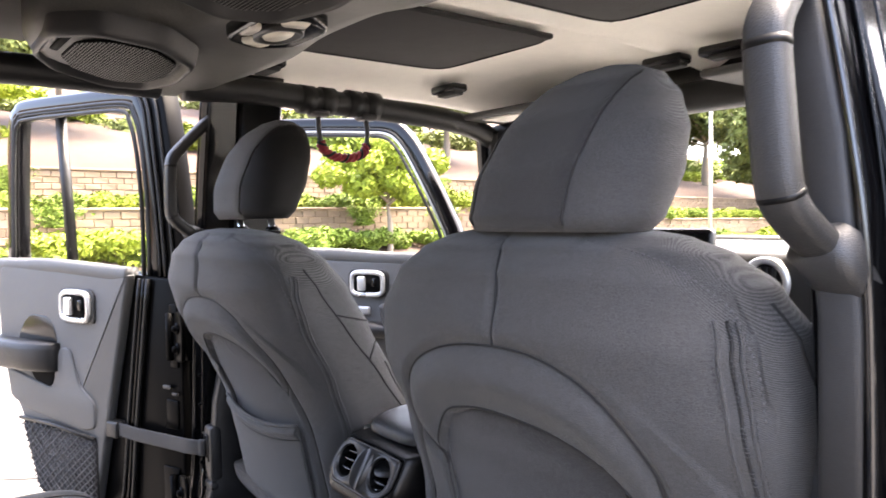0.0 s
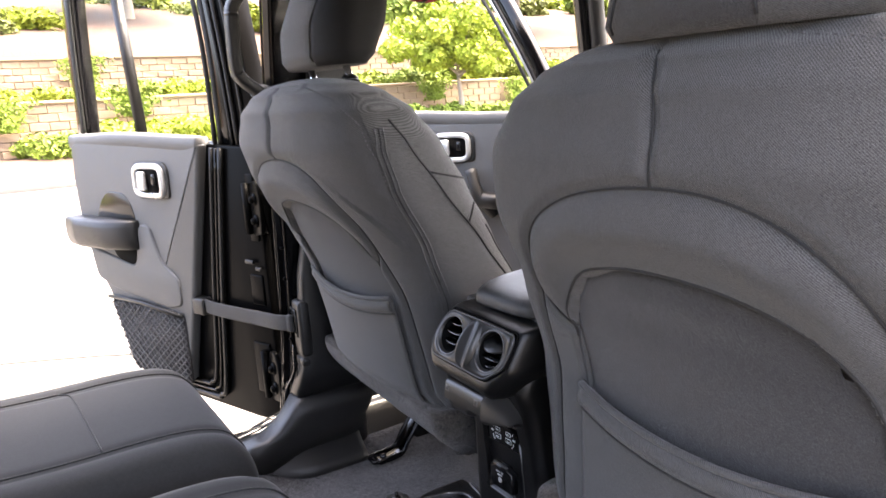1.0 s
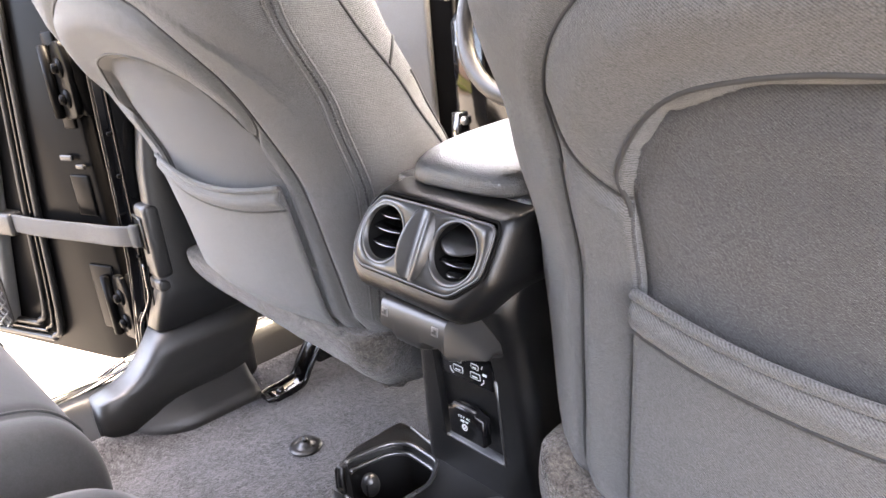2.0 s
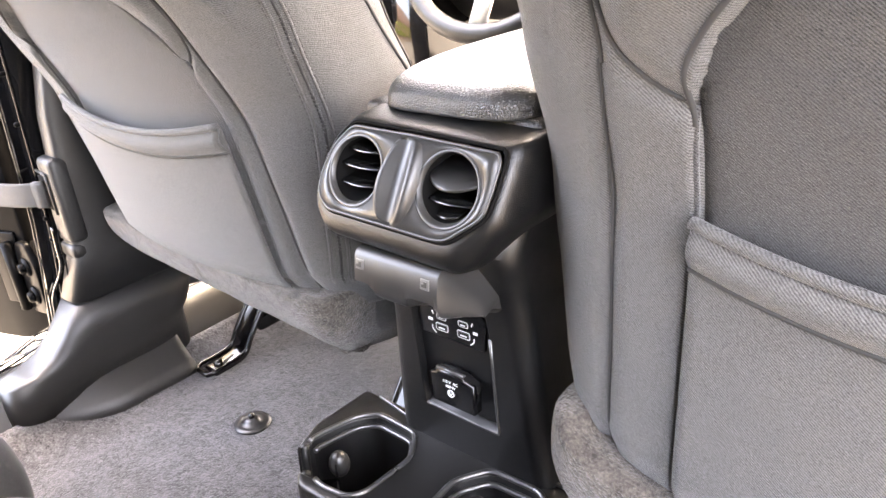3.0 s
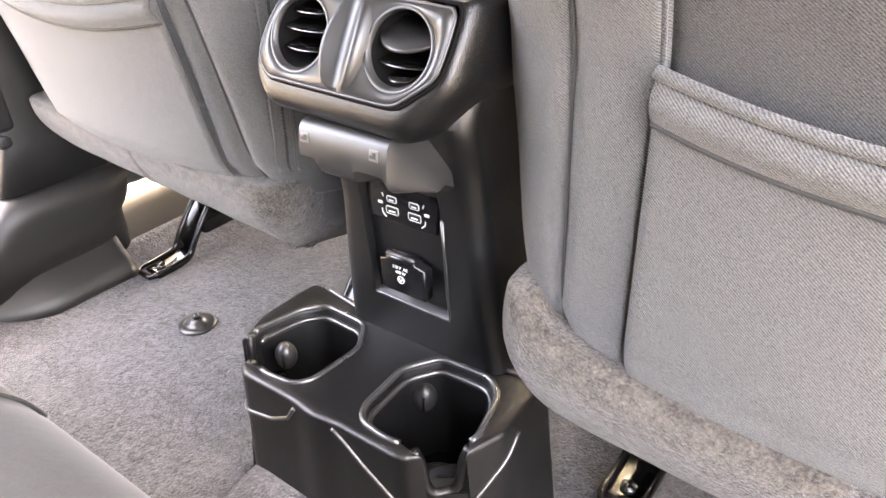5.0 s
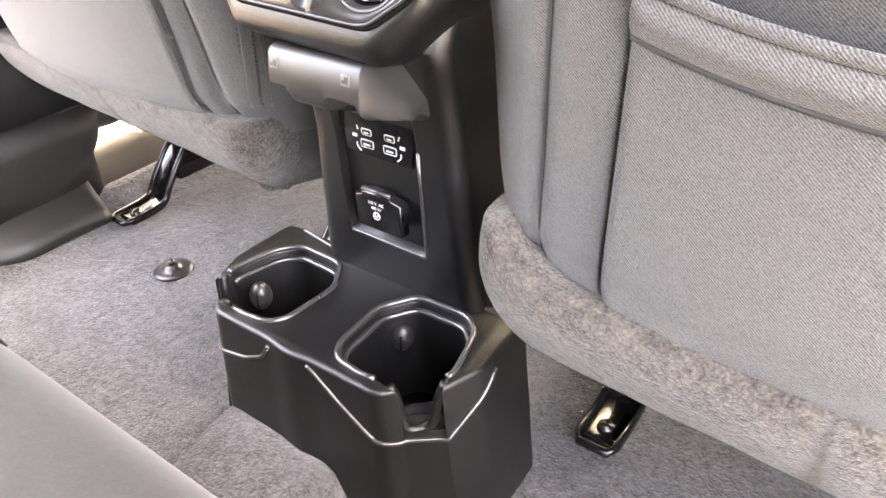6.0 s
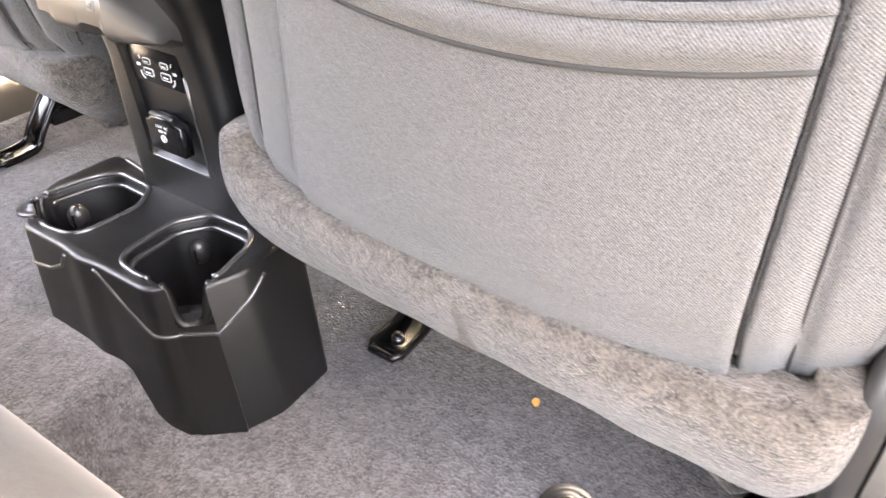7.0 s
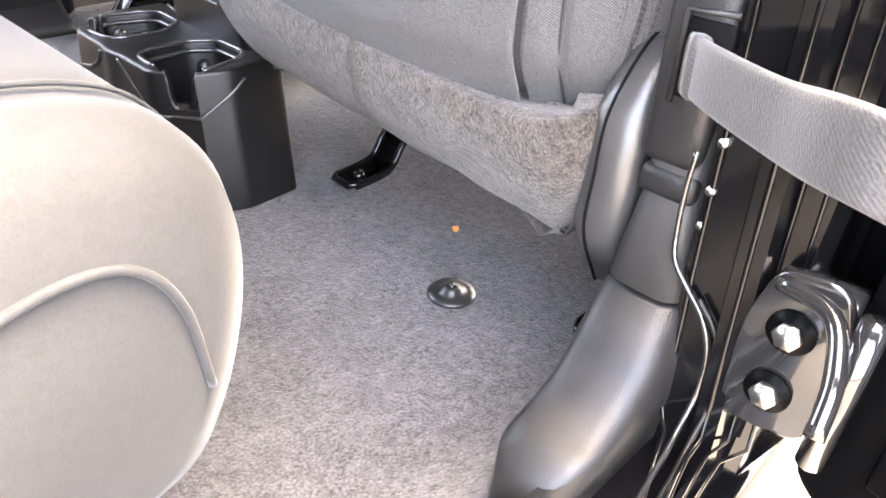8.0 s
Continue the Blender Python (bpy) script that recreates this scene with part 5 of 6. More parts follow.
    add("sill_pad", tube(smooth_path([(cut + 0.005, 0.004, 0.748), (0.3, 0.006, 0.752), (0.55, 0.006, 0.764), ((0.84 if rear else 0.94), 0.004, 0.762)], 6), 0.020, 12, r2=0.022, up=(0, 0, 1), power=3), "doortrim")
    # inner handle in a chromed surround
    hx, hz = (0.428, 0.660) if rear else (0.375, 0.668)
    bez = add("handle_surround", prism(rounded([(hx - 0.080, hz - 0.045), (hx + 0.060, hz - 0.050), (hx + 0.080, hz - 0.020), (hx + 0.082, hz + 0.030), (hx + 0.068, hz + 0.048), (hx - 0.066, hz + 0.048), (hx - 0.082, hz + 0.030)], 0.014), 0.010, 0.004, 3, Matrix.Translation((0, 0.020, 0))), "trim")
    ringp = [(hx + 0.0 + 0.062 * math.copysign(abs(math.cos(a)) ** 0.45, math.cos(a)), 0.033, hz + 0.038 * math.copysign(abs(math.sin(a)) ** 0.45, math.sin(a))) for a in [2 * math.pi * k / 40 for k in range(40)]]
    add("handle_ring", tube(ringp, 0.0085, 10, closed=True), "silver", bez, "satin silver handle ring")
    add("handle_well", prism(rounded([(hx - 0.055, hz - 0.032), (hx + 0.055, hz - 0.032), (hx + 0.055, hz + 0.032), (hx - 0.055, hz + 0.032)], 0.02), 0.004, 0, 1, Matrix.Translation((0, 0.0305, 0))), "void", bez)
    add("handle_lever", box(hx + 0.018, 0.042, hz, 0.030, 0.014, 0.050, 0.006, 3), "silver", bez, "silver pull lever")
    add("lock_knob", box(hx - 0.030, 0.036, hz + 0.004, 0.016, 0.012, 0.030, 0.004, 2), "smooth", bez)
    if rear:
        # arm rest, with the dark scoop above and the pull pocket below
        arm = [(0.515, 0.0), (0.54, 0.030), (0.62, 0.052), (0.76, 0.054), (0.845, 0.040), (0.855, 0.0)]
        b = bmesh.new()
        rings = []
        for z, k in ((0.470, 0.80), (0.480, 0.93), (0.500, 1.0), (0.530, 1.0), (0.545, 0.96), (0.550, 0.86)):
            rings.append([Vector((0.71 + (x - 0.71) * (0.98 + 0.02 * k), y * k * 1.35 + 0.015, z)) for x, y in arm])
        add("armrest", loft(rings, bm=b), "trim", panel)
        add("scoop", prism(rounded([(0.53, 0.545), (0.74, 0.545), (0.70, 0.60), (0.66, 0.625), (0.58, 0.622), (0.55, 0.60)], 0.02), 0.006, 0.002, 2, Matrix.Translation((0, 0.020, 0))), "smooth", panel)
        add("pull_pocket", prism(rounded([(0.55, 0.47), (0.68, 0.47), (0.66, 0.44), (0.60, 0.415), (0.56, 0.43)], 0.015), 0.006, 0.002, 2, Matrix.Translation((0, 0.0205, 0))), "void", panel)
        add("lower_pad", prism(rounded([(0.47, 0.54), (0.52, 0.54), (0.56, 0.42), (0.80, 0.46), (0.78, 0.37), (0.70, 0.345), (0.42, 0.315), (0.36, 0.33), (0.36, 0.40), (0.43, 0.44)], 0.02), 0.012, 0.006, 3, Matrix.Translation((0, 0.018, 0))), "doortrim", panel)
        # elastic net pocket: crossing cords on a rim
        add("net_rim", tube([(0.73, 0.030, 0.315), (0.55, 0.033, 0.318), (0.365, 0.030, 0.300)], 0.006, 8), "rubber", panel)
        net = bmesh.new()
        def inside(x, z):
            return 0.355 < x < 0.735 and 0.105 < z < 0.312 - 0.03 * (0.55 - x) * 0 and x < 0.655 + (z - 0.105) * 0.40
        for k in range(-14, 26):
            for sl in (0.75, -0.75):
                run = []
                for q in range(0, 60):
                    x = 0.355 + 0.38 * q / 59
                    z = 0.10 + 0.021 * k + sl * (x - 0.355) + (0.28 if sl < 0 else 0)
                    if inside(x, z):
                        run.append(Vector((x, 0.0285 + 0.0015 * math.sin(q * 2.0), z)))
                if len(run) > 3:
                    tube(run[::3] + [run[-1]], 0.0019, 4, bm=net)
        tagged(add("net", net, "webbing", panel, "black elastic net"), kind="stuff")
        add("pocket_back", prism(rounded([(0.36, 0.11), (0.645, 0.11), (0.725, 0.305), (0.36, 0.305)], 0.02), 0.003, 0, 1, Matrix.Translation((0, 0.0235, 0))), "black", panel)
        add("edge_bracket", box(0.300, 0.006, 0.335, 0.05, 0.036, 0.045, 0.006, 2), "trim")
        # pressed hollows and ribs in the bare painted end of the door
        for x, z, sx, sz in ((0.062, 0.60, 0.030, 0.16), (0.075, 0.40, 0.046, 0.075), (0.085, 0.20, 0.060, 0.13)):
            add("pressing", box(x, -0.002, z, sx, 0.006, sz, 0.004, 2), "jamb")
        add("bracket", box(0.085, 0.006, 0.470, 0.030, 0.006, 0.010, 0.002, 2), "trim")
        add("bracket", box(0.055, 0.006, 0.455, 0.020, 0.006, 0.008, 0.002, 2), "trim")
    else:
        add("switch_block", box(0.40, 0.030, 0.575, 0.065, 0.014, 0.028, 0.006, 3), "silver", panel)
        add("armrest", tube(smooth_path([(0.20, 0.03, 0.50), (0.40, 0.055, 0.52), (0.65, 0.06, 0.525), (0.88, 0.04, 0.52)], 6), 0.035, 14, r2=0.025, up=(0, 0, 1), power=3), "trim", panel)
        add("pull_handle", tube(smooth_path([(0.24, 0.02, 0.46), (0.27, 0.06, 0.52), (0.30, 0.05, 0.60)], 6), 0.018, 10), "trim", panel)
    # long seal round the door's edge
    k = 0.165 if rear else 0.0
    for x0, low, r, mat in ((0.150, 0.085, 0.007, "rubber"), (0.168, 0.100, 0.004, "paint"), (0.185, 0.115, 0.006, "rubber")):
        b0 = x0 + k * 0.66
        pts = smooth_path([(x0, 0.004, 0.74), (x0 + k * 0.34, 0.004, 0.40), (x0 + k * 0.56, 0.004, low + 0.05), (b0 + 0.012, 0.004, low + 0.008), (b0 + 0.05, 0.004, low), (0.62, 0.004, low)], 6)
        add("edge_seal", tube(pts, r, 8), mat)
    return d


build_door("rear_door", (-0.80, 0.02), 70, -1, "open black rear car door with grey trim, net pocket and window")
build_door("rear_door", (0.835, 0.010), 72, 1, "open black rear car door held by a fabric strap")
build_door("front_door", (-0.79, 0.92), 65, -1, "open front car door with grey trim and silver handle")
build_door("front_door", (0.79, 1.025), 0, 1, "closed black front car door beside the seat")


def door_strap(points, width, mat):
    t = thing("door_strap", "woven black fabric check strap between pillar and open door", "door strap", None, "door straps")
    pts = smooth_path(points, 8)
    part("strap", tube(pts, 0.0032, 16, r2=width, up=(0, 0, 1), power=5), mat, t)
    part("loop_end", tube([pts[0], pts[3]], 0.006, 14, r2=width * 1.08, up=(0, 0, 1), power=5), mat, t)


# like straps; the far one has its shade put into the colour
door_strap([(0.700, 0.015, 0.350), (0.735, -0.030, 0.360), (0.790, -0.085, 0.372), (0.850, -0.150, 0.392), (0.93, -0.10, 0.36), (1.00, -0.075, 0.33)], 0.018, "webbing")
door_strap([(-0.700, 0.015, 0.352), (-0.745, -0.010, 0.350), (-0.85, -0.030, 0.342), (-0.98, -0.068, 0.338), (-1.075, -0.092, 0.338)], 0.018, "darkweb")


# ---- roof ----
def build_ceiling():
    bm = bmesh.new()
    def z_at(x, y):
        z = 1.262 - 0.05 * (abs(x) / 0.66) ** 4 - 0.03 * max(0, (y - 0.55) / 0.4) ** 2
        z -= 0.022 * math.exp(-((x - 0.04) / 0.03) ** 4)
        z -= 0.012 * math.exp(-((y - 0.03) / 0.05) ** 2)
        return z
    nx, ny = 60, 70
    rings = []
    for j in range(ny + 1):
        y = -0.15 + 1.15 * j / ny
        lo = [Vector((-0.67 + 1.34 * i / nx, y, z_at(-0.67 + 1.34 * i / nx, y))) for i in range(nx + 1)]
        rings.append(lo + [p + Vector((0, 0, 0.04)) for p in lo[::-1]])
    c = part("ceiling", loft(rings), "liner")
    return tagged(c, "cream cloth lined roof panels over the front seats", "ceiling", kind="structure")


build_ceiling()
for x0, x1 in ((-0.40, -0.03), (0.11, 0.48)):
    ins = thing("roof_insert", "matt black cloth panel set into the cream roof lining", "roof panel", None, "roof inserts")
    part("pad", box((x0 + x1) / 2, 0.29, 1.245, x1 - x0, 0.42, 0.012, 0.03, 3), "black", ins)
    rim = [((x0 + x1) / 2 + p.x, 0.29 + p.y, 1.2395) for p in sring(0, 0, 0, (x1 - x0) / 2, 0.21, 60, 9)]
    part("edging", tube(rim, 0.0025, 6, closed=True), "black", ins)
tagged(part("rear_roof", box(0, -0.90, 1.27, 1.36, 1.46, 0.05, 0.02, 2), "black"), "black hard roof over the rear seats", "roof", kind="structure")
# unseen side panels and rear wall, added to keep out light from behind
for s in (-1, 1):
    part("quarter_panel", box(s * 0.73, -1.36, 0.64, 0.07, 0.54, 1.28, 0.02, 2), "trim", car)
tagged(part("wall_back", box(0, -1.62, 0.64, 1.52, 0.06, 1.30, 0.02, 2), "black"), "dark unseen wall added behind the bench to block light", "wall", kind="structure")


def sport_bar():
    t = thing("sport_bar", "padded black roll bar running along and across the roof", "roll bar")
    for s in (-1, 1):
        pts = smooth_path([(s * 0.60, -0.05, 1.175), (s * 0.603, 0.12, 1.182), (s * 0.605, 0.35, 1.172), (s * 0.606, 0.60, 1.162), (s * 0.612, 0.74, 1.150), (s * 0.632, 0.84, 1.132), (s * 0.65, 0.88, 1.11)], 7)
        part("side_bar", tube(pts, 0.030, 16), "trim", t)
        for y in (0.245, 0.30, 0.375, 0.43):
            part("velcro_band", tube([(s * 0.604, y - 0.018, 1.175), (s * 0.604, y + 0.018, 1.174)], 0.0345, 16), "rubber", t)
        part("rear_bar", tube(smooth_path([(s * 0.60, -0.10, 1.175), (s * 0.60, -0.40, 1.178), (s * 0.60, -0.75, 1.17), (s * 0.62, -0.95, 1.10), (s * 0.64, -1.05, 0.8)], 6), 0.030, 14), "trim", t)
    # cross housing
    rings = []
    for k in range(41):
        x = -0.66 + 1.32 * k / 40
        mid = math.exp(-(x / 0.15) ** 4)
        bulge = math.exp(-((abs(x) - 0.29) / 0.16) ** 4)
        y0, y1 = -0.20 - 0.19 * bulge, 0.02 - 0.0 * mid
        z0 = 1.160 - 0.004 * bulge + 0.012 * mid
        rings.append([Vector((x, y0, z0 + 0.03)), Vector((x, y0 + 0.012, z0 + 0.008)), Vector((x, y0 + 0.04, z0)), Vector((x, y1 - 0.05, z0 + 0.004)), Vector((x, y1 - 0.012, z0 + 0.014)), Vector((x, y1, z0 + 0.04)), Vector((x, y1 - 0.01, 1.245)), Vector((x, y0, 1.245))])
    part("cross_housing", loft(rings), "housing", t, "grey plastic roof bar cover")
    part("windscreen_header", tube(smooth_path([(-0.66, 0.90, 1.12), (-0.4, 0.925, 1.150), (0, 0.935, 1.158), (0.4, 0.925, 1.150), (0.66, 0.90, 1.12)], 8), 0.045, 14, r2=0.035, up=(0, 0, 1), power=3), "trim", t)
    return t


sport_bar()


def speaker_pod(cx):
    tip = Matrix.Translation((0, -0.275, 1.152)) @ Matrix.Rotation(radians(-9), 4, "X") @ Matrix.Translation((0, 0.275, -1.152))
    t = thing("roof_speaker", "octagonal black roof loudspeaker pod with perforated grille", "speaker", tip, "roof speakers")
    oct_pts = [(-0.165, 0.035), (-0.135, -0.055), (-0.055, -0.098), (0.080, -0.098), (0.155, -0.050), (0.175, 0.030), (0.115, 0.095), (-0.010, 0.110), (-0.115, 0.090)]
    poly = rounded(oct_pts, 0.02, 4)
    rows = []
    for k, z in ((1.08, 0.020), (1.07, -0.004), (1.04, -0.013), (1.00, -0.015), (0.975, -0.012), (0.955, -0.002), (0.90, 0.004)):
        rows.append([Vector((cx + x * k, -0.275 + y * k, 1.152 + z)) for x, y in poly])
    part("rim", loft(rows, cap=False), "pillartrim", t)
    g = [Vector((cx + x * 0.905, -0.275 + y * 0.905, 1.1520)) for x, y in poly]
    back = bmesh.new()
    back.faces.new([back.verts.new(p) for p in g])
    part("cone_plate", back, "housing", t)
    # grille: a grid of small raised dots over a dark plate
    grille = [(x * 0.80 - 0.004, y * 0.74 + 0.010) for x, y in poly]
    part("grille_plate", prism([(cx + x, z) for x, z in grille], 0.004, 0, 1, Matrix(((1, 0, 0, 0), (0, 0, 1, -0.275), (0, 1, 0, 1.1445), (0, 0, 0, 1)))), "void", t)
    verts, faces = [], []
    def inside(px, py):
        c = False
        for (xa, ya), (xb, yb) in zip(grille, grille[1:] + grille[:1]):
            if (ya > py) != (yb > py) and px < (xb - xa) * (py - ya) / (yb - ya) + xa:
                c = not c
        return c
    step = 0.0052
    for i in range(-34, 34):
        for j in range(-22, 26):
            px, py = i * step + (j % 2) * step / 2, j * step * 0.87
            if inside(px, py):
                b0 = len(verts)
                r = 0.0019
                for q in range(5):
                    a = 2 * math.pi * q / 5
                    verts.append((cx + px + r * math.cos(a), -0.275 + py + r * math.sin(a), 1.1435))
                faces.append([b0 + q for q in range(5)])
    me = bpy.data.meshes.new("grille")
    me.from_pydata(verts, [], faces)
    me.materials.append(M["housing"])
    ob = new("grille", me)
    ob.parent = t
    tagged(ob, "perforated speaker grille", kind="stuff")
    part("vent_slot", box(cx + 0.055, -0.275 - 0.080, 1.1420, 0.11, 0.012, 0.006, 0.003, 2), "void", t)


speaker_pod(-0.275)
speaker_pod(0.275)


def dome_lamp():
    t = thing("dome_lamp", "angular roof lamp with four clear lenses, switched off", "lamp", pose(0.0, -0.112, 1.166))
    plan = rounded([(-0.098, 0.004), (-0.066, -0.056), (0.066, -0.056), (0.098, 0.004), (0.060, 0.052), (-0.060, 0.052)], 0.016, 4)
    grow = lambda k, z: [Vector((x * k, y * k, z)) for x, y in plan]
    ov = lambda w, d, z, cx=0, cy=0: [Vector((cx + p.x, cy + p.y, z)) for p in sring(0, 0, 0, w, d, 40, 2.4)]
    part("frame", loft([grow(1.0, 0.02), grow(1.0, -0.006), grow(0.96, -0.013), grow(0.90, -0.012), grow(0.84, -0.006)]), "smooth", t)
    part("ring", loft([ov(0.050, 0.032, -0.004), ov(0.048, 0.030, -0.016), ov(0.041, 0.024, -0.0165), ov(0.038, 0.021, -0.010)]), "bezel", t)
    part("lens", loft([ov(0.037, 0.020, -0.009), ov(0.032, 0.016, -0.0150)]), "lamp", t, "frosted clear lamp lens")
    for pts in ([(-0.084, 0.010), (-0.068, -0.030), (-0.050, -0.020), (-0.056, 0.016)], [(0.084, 0.010), (0.056, 0.016), (0.050, -0.020), (0.068, -0.030)], [(-0.028, -0.049), (0.028, -0.049), (0.022, -0.034), (-0.022, -0.034)]):
        lens = rounded(pts, 0.006, 3)
        mx, my = sum(x for x, y in lens) / len(lens), sum(y for x, y in lens) / len(lens)
        part("side_lens", loft([[Vector((mx + (x - mx) * k, my + (y - my) * k, z)) for x, y in lens] for k, z in ((1.0, -0.004), (1.0, -0.0115), (0.86, -0.0145))]), "lamp", t)


dome_lamp()


def rope_handle(x, y, z, w, drop):
    t = thing("rope_grab_handle", "black strap grab handle wrapped in braided red cord", "grab handle", None, "rope grab handles")
    arc = smooth_path([(x, y - w, z), (x + 0.004, y - w, z - drop * 0.45), (x + 0.006, y - w * 0.80, z - drop * 0.85), (x + 0.006, y, z - drop), (x + 0.006, y + w * 0.80, z - drop * 0.85), (x + 0.004, y + w, z - drop * 0.45), (x, y + w, z)], 10)
    part("strap", tube(arc, 0.0062, 10), "webbing", t)
    core = arc[14:47]
    part("cord_core", tube(core, 0.0095, 12), "red", t, "braided red and black cord")
    for ph in range(3):
        coil = []
        for i, p in enumerate(core):
            q = core[min(i + 1, len(core) - 1)] - core[max(i - 1, 0)]
            n1 = q.normalized().cross(Vector((1, 0, 0))).normalized()
            a = i * 0.85 + ph * 2.1
            coil.append(p + (n1 * math.cos(a) + Vector((1, 0, 0)) * math.sin(a)) * 0.0095)
        part("cord", tube(coil, 0.0036, 6), "red" if ph else "black", t)
    for dy in (-w, w):
        part("tab", box(x, y + dy, z + 0.005, 0.045, 0.045, 0.016, 0.006, 2), "webbing", t)


rope_handle(-0.60, 0.345, 1.138, 0.068, 0.10)
rope_handle(-0.60, -0.565, 1.142, 0.068, 0.10)


def roof_latch(x, y):
    t = thing("roof_latch", "black plastic roof panel latch", "latch", None, "roof latches")
    part("base", box(x, y, 1.222, 0.10, 0.05, 0.022, 0.008, 3), "smooth", t)
    part("lever", box(x + 0.01, y - 0.004, 1.208, 0.075, 0.032, 0.012, 0.005, 3), "trim", t)


for x, y in ((-0.50, 0.10), (-0.52, 0.62), (0.02, 0.80), (0.16, 0.80)):
    roof_latch(x, y)


def sun_visor(s):
    t = thing("sun_visor", "folded-up grey sun visor with mirror cover", "sun visor", None, "sun visors")
    part("pad", box(s * 0.375, 0.80, 1.165, 0.45, 0.16, 0.018, 0.008, 3), "doortrim", t)
    part("mirror_cover", box(s * 0.40, 0.785, 1.154, 0.26, 0.08, 0.005, 0.002, 2), "liner", t)
    part("pivot", cyl((s * 0.50, 0.87, 1.165), (s * 0.55, 0.885, 1.16), 0.008, 10), "smooth", t)


for s in (-1, 1):
    sun_visor(s)


# ---- dashboard, wheel, windscreen ----
def dashboard():
    t = thing("dashboard", "dark grey dashboard with round silver-rimmed air vents and upright screen", "dashboard", pose(0, 0, 0.06))
    prof = smooth_path([(0, 1.12, 0.74), (0, 1.02, 0.765), (0, 0.90, 0.755), (0, 0.85, 0.72), (0, 0.85, 0.62), (0, 0.90, 0.50), (0, 1.0, 0.40), (0, 1.12, 0.38)], 5)
    part("panel", loft([[Vector((-0.70 + 1.40 * k / 20, p.y, p.z)) for p in prof] for k in range(21)]), "trim", t)
    for x in (-0.60, -0.225, 0.225, 0.60):
        vent = part("air_vent", tube([(x + 0.045 * math.cos(a), 0.842, 0.685 + 0.045 * math.sin(a)) for a in [2 * math.pi * k / 32 for k in range(32)]], 0.008, 10, closed=True), "silver", t, "round silver-rimmed air vent")
        part("barrel", loft([[Vector((x + r * math.cos(a), y, 0.685 + r * math.sin(a))) for a in [2 * math.pi * k / 28 for k in range(28)]] for r, y in ((0.052, 0.88), (0.052, 0.846), (0.038, 0.842), (0.036, 0.86), (0.01, 0.862))]), "smooth", vent)
        for dx in (-0.014, 0.006, 0.020):
            part("vane", box(x + dx, 0.846, 0.685, 0.004, 0.02, 0.062, 0.001), "trim", vent)
    part("screen", box(0.0, 0.845, 0.735, 0.22, 0.03, 0.12, 0.012, 3), "smooth", t)
    part("grab_bar", tube([(0.28, 0.83, 0.60), (0.55, 0.83, 0.60)], 0.014, 10), "silver", t)
    part("cluster_hood", box(-0.40, 0.90, 0.775, 0.34, 0.14, 0.05, 0.02, 3), "trim", t)


dashboard()


def steering_wheel():
    t = thing("steering_wheel", "black leather steering wheel with silver spokes", "steering wheel", pose(-0.350, 0.655, 0.665, 65, 0, 0))
    ring = [Vector((0.185 * math.cos(a), 0.185 * math.sin(a), 0)) for a in [2 * math.pi * k / 48 for k in range(48)]]
    part("rim", tube(ring, 0.0165, 12, closed=True), "trim", t)
    part("hub", box(0, -0.01, -0.02, 0.15, 0.13, 0.05, 0.03, 4), "trim", t)
    for a in (0, 180, 270):
        c, s_ = math.cos(radians(a)), math.sin(radians(a))
        part("spoke", tube([(0.06 * c, 0.06 * s_, -0.012), (0.178 * c, 0.178 * s_, 0)], 0.016, 10, r2=0.007, up=(0, 0, 1), power=4), "silver", t)
    part("column", cyl((0, 0, -0.04), (0, 0.02, -0.30), 0.035, 16), "trim", t)


steering_wheel()


def windscreen():
    t = new("windscreen")
    t.parent = car
    b = bmesh.new()
    b.faces.new([b.verts.new(p) for p in ((-0.69, 1.015, 0.825), (0.69, 1.015, 0.825), (0.64, 0.93, 1.15), (-0.64, 0.93, 1.15))])
    g = part("pane", b, "glass", t, smooth=False)
    g.visible_shadow = False
    part("lower_frame", tube([(-0.70, 1.03, 0.815), (0.70, 1.03, 0.815)], 0.022, 10), "rubber", t)
    part("outer_header", box(0, 0.965, 1.205, 1.36, 0.05, 0.10, 0.02, 3), "paint", t)


windscreen()
part("bonnet", box(0, 1.72, 0.64, 1.36, 1.25, 0.10, 0.05, 4), "paint", car)
part("underbody", box(0, 0.05, -0.12, 1.50, 3.4, 0.14, 0.03, 2), "void", car)
for wx in (-0.80, 0.80):
    for wy in (-1.45, 1.55):
        prof = [(-0.12, 0.24), (-0.125, 0.30), (-0.115, 0.38), (-0.08, 0.40), (0.08, 0.40), (0.115, 0.38), (0.125, 0.30), (0.12, 0.24)]
        turn = [2 * math.pi * k / 40 for k in range(40)]
        wheel = part("wheel", loft([[Vector((wx + dx, wy + r * math.cos(a), GROUND + 0.40 + r * math.sin(a))) for a in turn] for dx, r in prof]), "rubber", car, "black off-road tyre")
        out_x = math.copysign(1, wx)
        part("rim", loft([[Vector((wx + out_x * dx, wy + r * math.cos(a), GROUND + 0.40 + r * math.sin(a))) for a in turn] for dx, r in ((0.05, 0.23), (0.118, 0.238), (0.10, 0.21), (0.085, 0.07), (0.10, 0.05))]), "silver", wheel)


# ---- outdoors ----
GZ = -0.60


def bank_z(x):
    """Height of the land to the west: road, kerb, planted bank, two terraces, hillside."""
    if x > -16.4:
        return GZ
    if x > -20.3:
        return -0.45 + (-16.4 - x) * 0.12
    if x > -23.3:
        return 1.12
    if x > -23.6:
        return 2.35
    return 2.35 + (-23.6 - x) * 0.20


